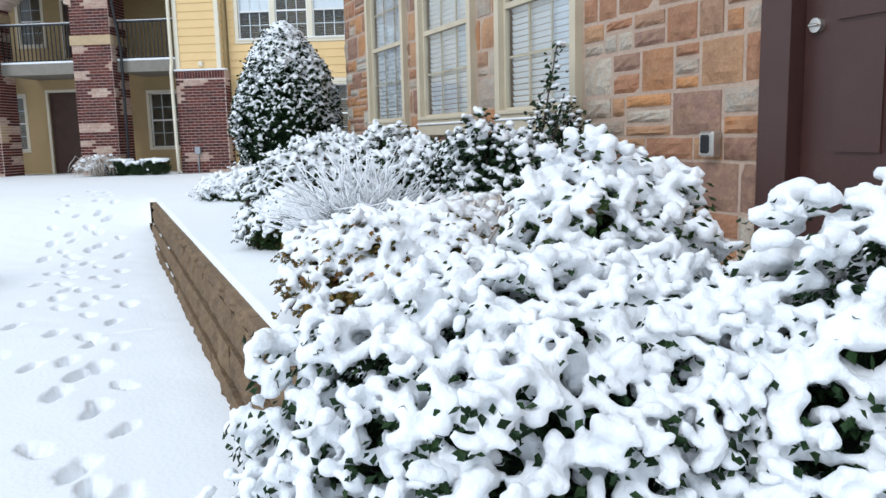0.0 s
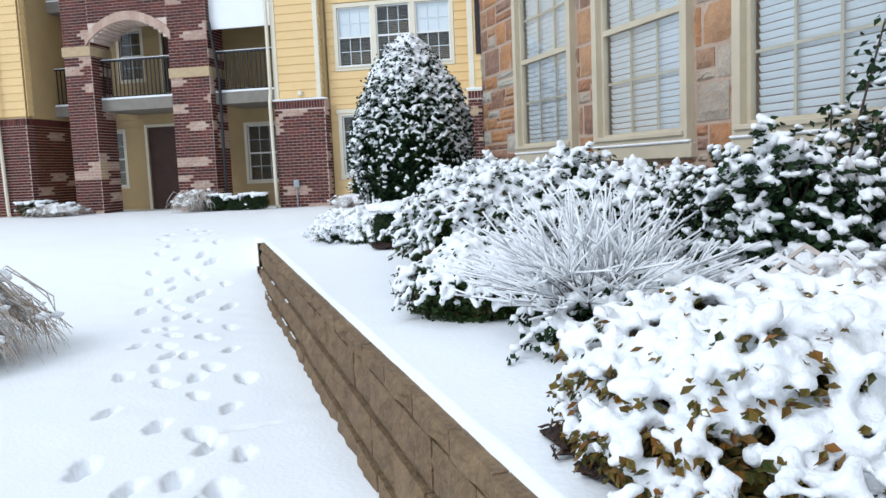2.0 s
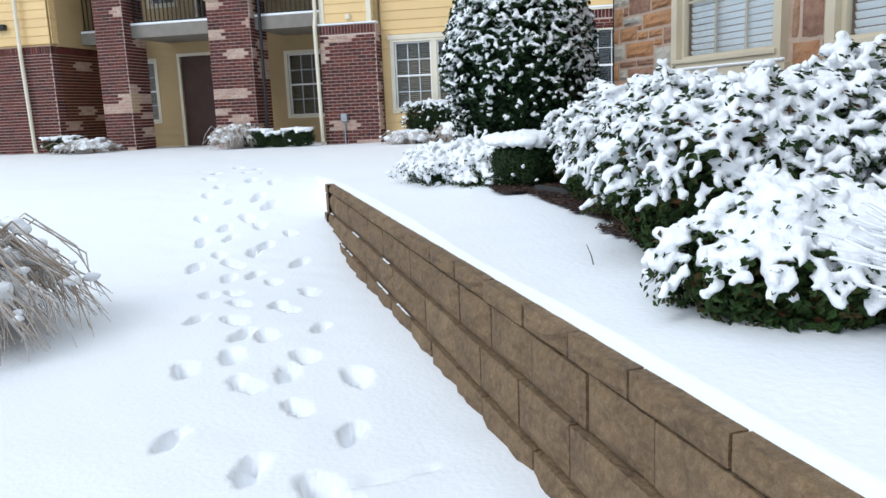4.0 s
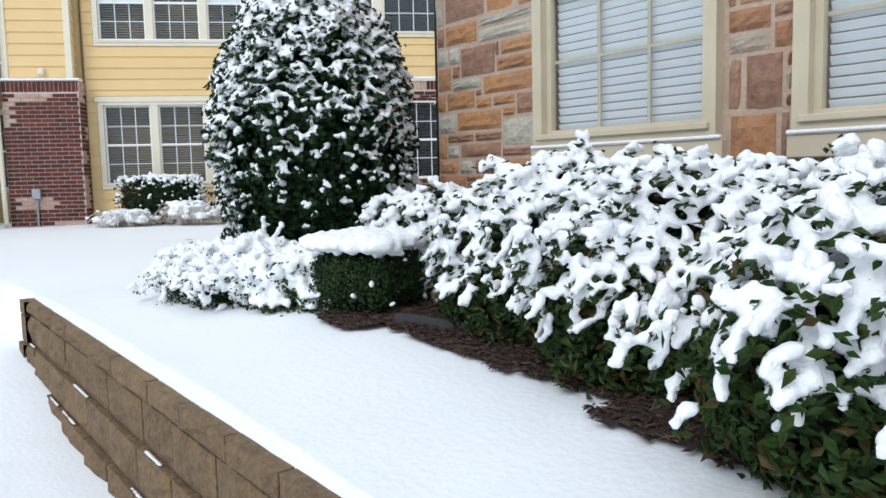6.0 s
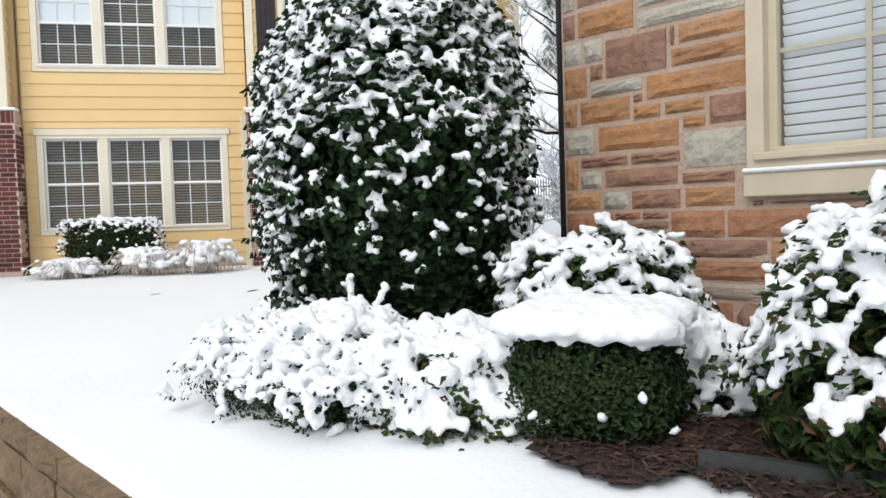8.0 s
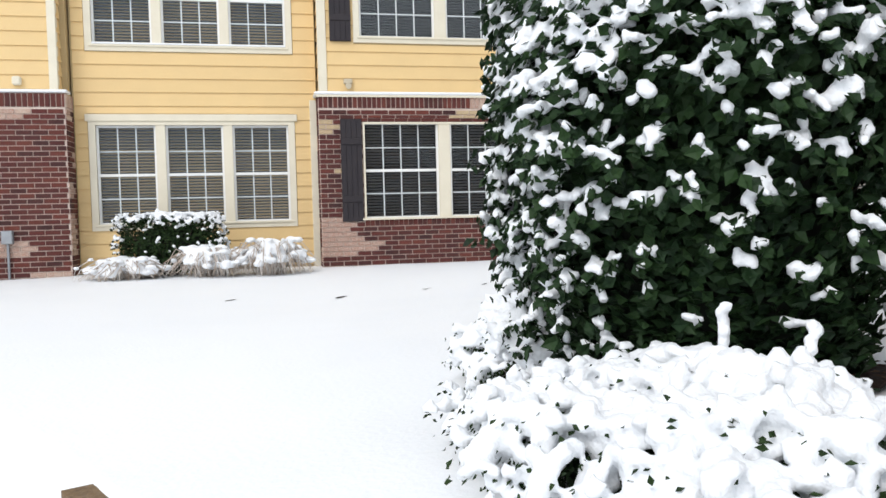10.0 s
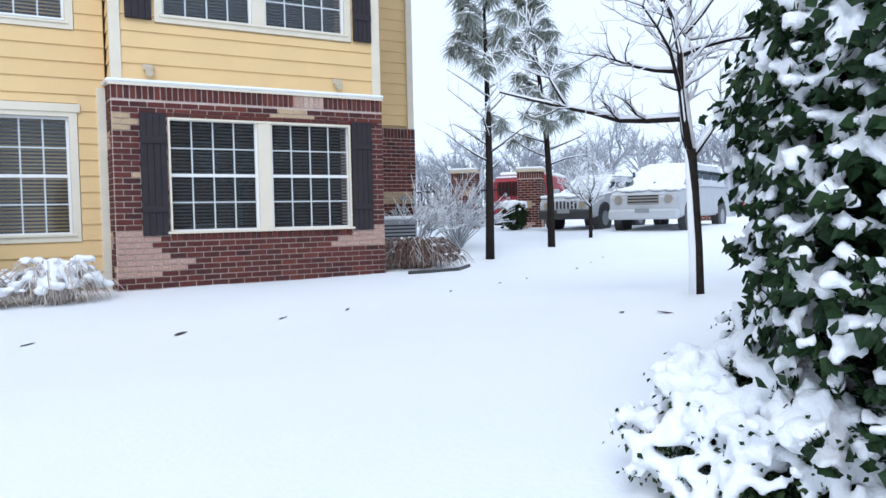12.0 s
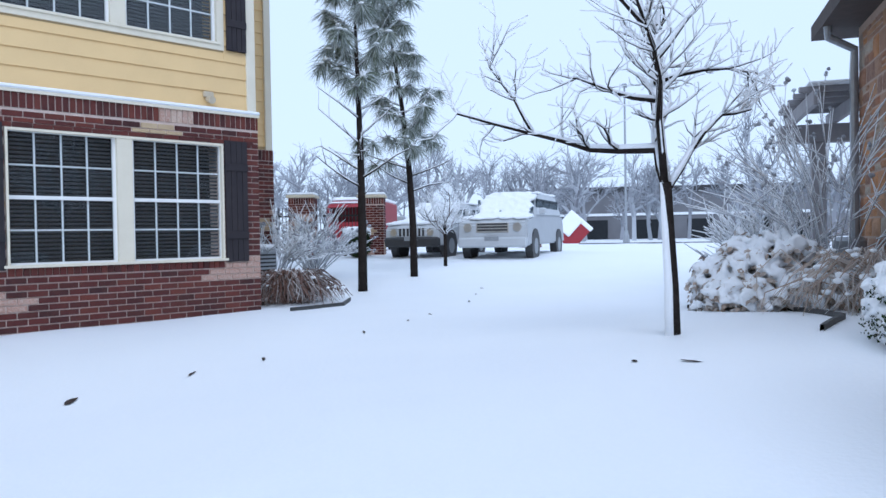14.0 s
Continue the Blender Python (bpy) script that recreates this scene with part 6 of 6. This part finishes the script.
suv("silver compact off-road car with a slotted grille, snow-covered", 21.2, 19.9, 175, 4.4, 1.74, 1.62, 0.98, 1.08, 7, 131)
suv("large silver sport utility vehicle under snow", 20.6, 17.4, 177, 5.0, 1.98, 1.86, 1.1, 1.22, 3, 132)

# ---- gate piers, fence and what stands beyond ----


def gate_pier(x, y, w, h, seed):
    ob = thing("gate_pier", "red brick gate pier with a snowy stone cap", "gate pier", pose(x, y, gz(x, y), 0, 0, 17), "brick piers of the fence")
    p = part("shaft", boxes((-w / 2, w / 2, -w / 2, w / 2, -0.1, h)), MORTAR, ob)
    for a in range(4):
        brick_face(p, -w / 2, w / 2, 0, h, seed=seed + a, turn=pose(0, 0, 0, 0, 0, 90 * a) @ Matrix.Translation((0, -w / 2, 0)))
    part("cap", boxes((-w / 2 - 0.07, w / 2 + 0.07, -w / 2 - 0.07, w / 2 + 0.07, h, h + 0.09), bevel=0.015), STONE_TRIM, ob)
    part("snow_cover", boxes((-w / 2 - 0.05, w / 2 + 0.05, -w / 2 - 0.05, w / 2 + 0.05, h + 0.09, h + 0.17), bevel=0.03), SNOW, ob)


gate_pier(22.9, 24.2, 0.78, 1.85, 71)
gate_pier(23.4, 22.0, 0.78, 1.8, 73)
gate_pier(33.0, 18.6, 0.8, 1.9, 75)
FENCE = thing("iron_fence", "black iron fence between brick piers", "fence", pose(22.9, 24.2, gz(23, 23), 0, 0, -77))
part("rail", boxes((0.4, 1.9, -0.02, 0.02, 1.25, 1.3)), METAL_DARK, FENCE)
part("rail", boxes((0.4, 1.9, -0.02, 0.02, 0.25, 0.3)), METAL_DARK, FENCE)
pk = mesh_of("picket", boxes((-0.012, 0.012, -0.012, 0.012, 0.1, 1.55)), METAL_DARK)
for i in range(13):
    put("picket", pk, FENCE, m=pose(0.45 + i * 0.115, 0, 0))
FENCE2 = thing("iron_fence", "black iron fence running behind the bare shrubs", "fence", pose(22.9, 24.2, gz(23, 23), 0, 0, 103))
part("rail", boxes((0.4, 9, -0.02, 0.02, 1.25, 1.3)), METAL_DARK, FENCE2)
part("rail", boxes((0.4, 9, -0.02, 0.02, 0.25, 0.3)), METAL_DARK, FENCE2)
for i in range(74):
    put("picket", pk, FENCE2, m=pose(0.45 + i * 0.115, 0, 0))
shrub("boxwood", "dark clipped hedge block at the gate pier", "boxwood", 21.9, 21.9, gz(21.9, 21.9), 0.45, 0.4, 0.85, shape="box", leaf=LEAF_BOX, leaf_size=0.09, leaves=1200, sprays=30, clump=0.06, voxel=0.05, seed=141, cover=0.5, top=0.6)
TRUCK = thing("red_truck", "red box-bodied truck parked beyond the gate, snow on top", "truck", pose(29.5, 24.9, 1.0, 0, 0, 12))
part("body", boxes((-1.2, 3.2, -1.0, 1.0, 0.5, 2.05), bevel=0.06), RED, TRUCK)
part("cab", boxes((-2.3, -1.25, -0.95, 0.95, 0.45, 1.9), bevel=0.12), RED, TRUCK)
part("windshield", boxes((-2.33, -2.27, -0.75, 0.75, 1.2, 1.75), bevel=0.02), GLASS_DARK, TRUCK)
part("side_window", boxes((-2.0, -1.4, -0.99, -0.94, 1.2, 1.7), bevel=0.02), GLASS_DARK, TRUCK)
for wx in (-1.8, 2.3):
    for wy in (-0.85, 0.85):
        wheel(TRUCK, wx, wy, 0.42)
part("snow_cover", boxes((-1.15, 3.15, -0.95, 0.95, 2.05, 2.2), (-2.2, -1.3, -0.85, 0.85, 1.9, 1.98), bevel=0.05), SNOW, TRUCK)
CUBE = thing("red_container", "tilted red container with snow on its upper face", "container", pose(46.5, 18.6, 1.75, 42, 0, 8))
part("body", boxes((-0.8, 0.8, -0.8, 0.8, -0.8, 0.8), bevel=0.06), RED, CUBE)
part("snow_cover", boxes((-0.84, 0.84, -0.84, 0.84, 0.7, 0.98), (-0.93, -0.79, -0.1, 0.84, -0.35, 0.9), bevel=0.05), SNOW, CUBE)
STORE = thing("far_building", "long flat-roofed dark grey commercial building", "building", pose(78, 12, 0.4, 0, 0, 8))
part("wall", boxes((0, 14, -36, 14, 0, 5.2)), GREY_WALL, STORE)
part("parapet", boxes((-0.3, 14.3, -36.3, 14.3, 5.2, 5.7)), CAR_DARK, STORE)
part("light_band", boxes((-0.12, -0.02, -36, 14, 2.9, 3.15)), BLIND, STORE)
# far windows are solid boxes in the unlit-room colour
for i in range(9):
    part("window", boxes((-0.08, 0.02, -33 + 5 * i, -30.5 + 5 * i, 0.6, 2.5), bevel=0.03), ROOM_SHADE, STORE)
KERB = thing("street_kerb", "dark wet kerb line along the far street", "kerb", kind="structure")
part("kerb_stone", boxes((41, 41.4, -30, 17.5, 0.9, 1.12), bevel=0.03), GREY_WALL, KERB)


def street_lamp(x, y, h, seed):
    ob = thing("street_lamp", "slim street lamp with a small head", "street lamp", pose(x, y, 0.95), "street lamps")
    part("base", tube_bm([(0, 0, -0.1), (0, 0, 0.5), (0, 0, 0.8)], [0.2, 0.16, 0.09], 10), METAL_GREY, ob)
    part("pole", tube_bm([(0, 0, 0.8), (0, 0, h)], [0.07, 0.05], 8), METAL_GREY, ob)
    part("lamp_head", boxes((-0.25, 0.25, -0.14, 0.14, h, h + 0.16), bevel=0.04), METAL_GREY, ob)


street_lamp(43, 15.2, 8.5, 1)
street_lamp(60, 4.5, 10.5, 2)

# ---- pergola and patio things behind the clubhouse ----
PER = thing("pergola", "grey painted timber pergola dusted with snow", "pergola", pose(14.0, 9.0, gz(14, 9)))
for py in (1.45, -1.6):
    part("post", boxes((-0.1, 0.1, py - 0.11, py + 0.11, 0, 2.32), bevel=0.012), WOOD_GREY, PER)
part("beam", boxes((-0.08, 0.08, -2.2, 2.05, 2.32, 2.62), bevel=0.02), WOOD_GREY, PER)
for i in range(7):
    yy = -1.9 + i * 0.62
    part("rafter", boxes((-2.2, 0.6, yy - 0.035, yy + 0.035, 2.62, 2.84), bevel=0.012), WOOD_GREY, PER)
for i in range(5):
    xx = -1.9 + i * 0.55
    part("lath", boxes((xx - 0.03, xx + 0.03, -2.1, 2.0, 2.84, 2.92), bevel=0.01), WOOD_GREY, PER)
part("snow_cover", boxes((-2.1, 0.5, -2.0, 1.9, 2.92, 2.96), bevel=0.012), SNOW, PER)
GRILL = thing("patio_grill", "grey drum grill on a shelf, snow on top", "grill", pose(10.9, 10.6, gz(10.9, 10.6)))
part("stand", boxes((-0.4, 0.4, -0.25, 0.25, 0.45, 0.5), bevel=0.01), METAL_DARK, GRILL)
for sx in (-0.35, 0.35):
    for sy in (-0.2, 0.2):
        part("leg", boxes((sx - 0.02, sx + 0.02, sy - 0.02, sy + 0.02, -0.05, 0.45)), METAL_DARK, GRILL)
part("drum", tube_bm([(0, 0, 0.5), (0, 0, 0.54), (0, 0, 0.8), (0, 0, 0.85)], [0.17, 0.19, 0.19, 0.15], 18), METAL_GREY, GRILL)
part("snow_cover", boxes((-0.4, 0.4, -0.25, 0.25, 0.505, 0.54), bevel=0.014), SNOW, GRILL)
AC = thing("air_conditioner", "grey air conditioning unit with a snow cap", "air conditioner", pose(12.9, 20.3, gz(12.9, 20.3), 0, 0, -28))
part("housing", boxes((-0.4, 0.4, -0.4, 0.4, 0, 0.75), bevel=0.03), METAL_GREY, AC)
for i in range(9):
    part("louvre", boxes((-0.36, 0.36, -0.415, -0.4, 0.08 + i * 0.07, 0.11 + i * 0.07)), METAL_DARK, AC)
part("snow_cover", boxes((-0.39, 0.39, -0.39, 0.39, 0.755, 0.85), bevel=0.04), SNOW, AC)

# ---- far frosted woods ----
WOODS = thing("far_woods", "frosted bare trees along the horizon", "trees", kind="stuff")
rnd = random.Random(151)
v, f = [], []


def far_branch(p, d, ln, r, depth):
    q = p + d * ln
    tube(v, f, [p, p.lerp(q, 0.5) + Vector((rnd.gauss(0, 0.04), rnd.gauss(0, 0.04), rnd.gauss(0, 0.04))) * ln, q], [r, r * 0.8, r * 0.5], 3)
    if depth:
        for i in range(4):
            e = (d + Vector((rnd.gauss(0, 0.55), rnd.gauss(0, 0.55), rnd.gauss(0.1, 0.4)))).normalized()
            far_branch(p.lerp(q, rnd.uniform(0.4, 1.0)), e, ln * rnd.uniform(0.5, 0.75), r * 0.55, depth - 1)


for i in range(80):
    a = radians(rnd.uniform(-22, 52))
    dist = rnd.uniform(52, 74)
    far_branch(Vector((math.cos(a) * dist, 12 + math.sin(a) * dist, 0.8)), Vector((rnd.gauss(0, 0.06), rnd.gauss(0, 0.06), 1)).normalized(), rnd.uniform(2.6, 4.2), 0.2, 4)
put("branch", raw_mesh("branch", v, f, FAR_TWIG), WOODS)

# ---- stones of the clubhouse walls ----
rnd = random.Random(77)
keep = [(a - 0.005, b + 0.005, W0 - 0.01, W1 + 0.08) for a, b in WIN] + [(a - 0.015, b + 0.015, W0 - 0.12, W0 - 0.01) for a, b in WIN] + [(DOOR[0] - 0.145, DOOR[1] + 0.15, 0.4, 2.86)]
# the coursing beside the corner: left, right, bottom, top of each stone
CORNER_UPPER = [(0, 0.14, 2.15, 2.28), (0.14, 0.27, 2.15, 2.28), (0.27, 0.64, 2.05, 2.26), (0.17, 0.27, 2.05, 2.15), (0, 0.17, 1.97, 2.15), (0.17, 0.5, 1.97, 2.05), (0.43, 0.5, 1.91, 1.97), (0.5, 1.03, 1.91, 2.05), (0.64, 1.03, 2.05, 2.15), (0.68, 1.03, 2.15, 2.26), (0.64, 0.68, 2.15, 2.26), (0.46, 1.03, 2.26, 2.36), (0.1, 0.46, 2.28, 2.43), (0, 0.1, 2.28, 2.43), (0.1, 0.43, 1.83, 1.97), (0, 0.1, 1.83, 1.97), (0.46, 1.03, 2.36, 2.43)]
CORNER_LOWER = [(0.43, 0.6, 1.83, 1.91), (0.6, 0.83, 1.83, 1.91), (0.7, 0.83, 1.76, 1.83), (0.83, 1.03, 1.76, 1.91), (0, 0.21, 1.68, 1.83), (0.21, 0.7, 1.68, 1.83), (0.7, 1.03, 1.57, 1.76), (0.1, 0.41, 1.61, 1.68), (0.41, 0.7, 1.61, 1.68), (0.25, 0.69, 1.5, 1.61), (0, 0.1, 1.5, 1.68), (0.1, 0.25, 1.5, 1.61), (0.69, 0.97, 1.5, 1.57), (0, 0.24, 1.39, 1.5), (0.24, 0.41, 1.39, 1.5), (0.41, 0.7, 1.39, 1.5), (0.7, 0.97, 1.39, 1.5)]
for rects, tones in ((CORNER_UPPER, "ggmmogmooomgomoog"), (CORNER_LOWER, "ooomgogmmmogmogmo")):
    for (x0, x1, z0, z1), tone in zip(rects, tones):
        put("stone", rnd.choice(STONE_TONES[tone]), west, m=Matrix.LocRotScale(((x0 + x1) / 2, -0.012 - rnd.uniform(0, 0.007), (z0 + z1) / 2), Euler((0, radians(rnd.uniform(-0.5, 0.5)), 0)), (x1 - x0 - 0.022, 1, z1 - z0 - 0.022)))
lay_stones(ashlar(0.0, 9.0, 0.5, 1.39, keep, rnd), west, 0.013)
lay_stones(ashlar(0.0, 9.0, 1.39, 3.6, keep + [(0, 1.03, 1.39, 2.43)], rnd), west)
lay_stones(ashlar(0.0, 2.2, 0.5, 4.2, [], rnd), nface)
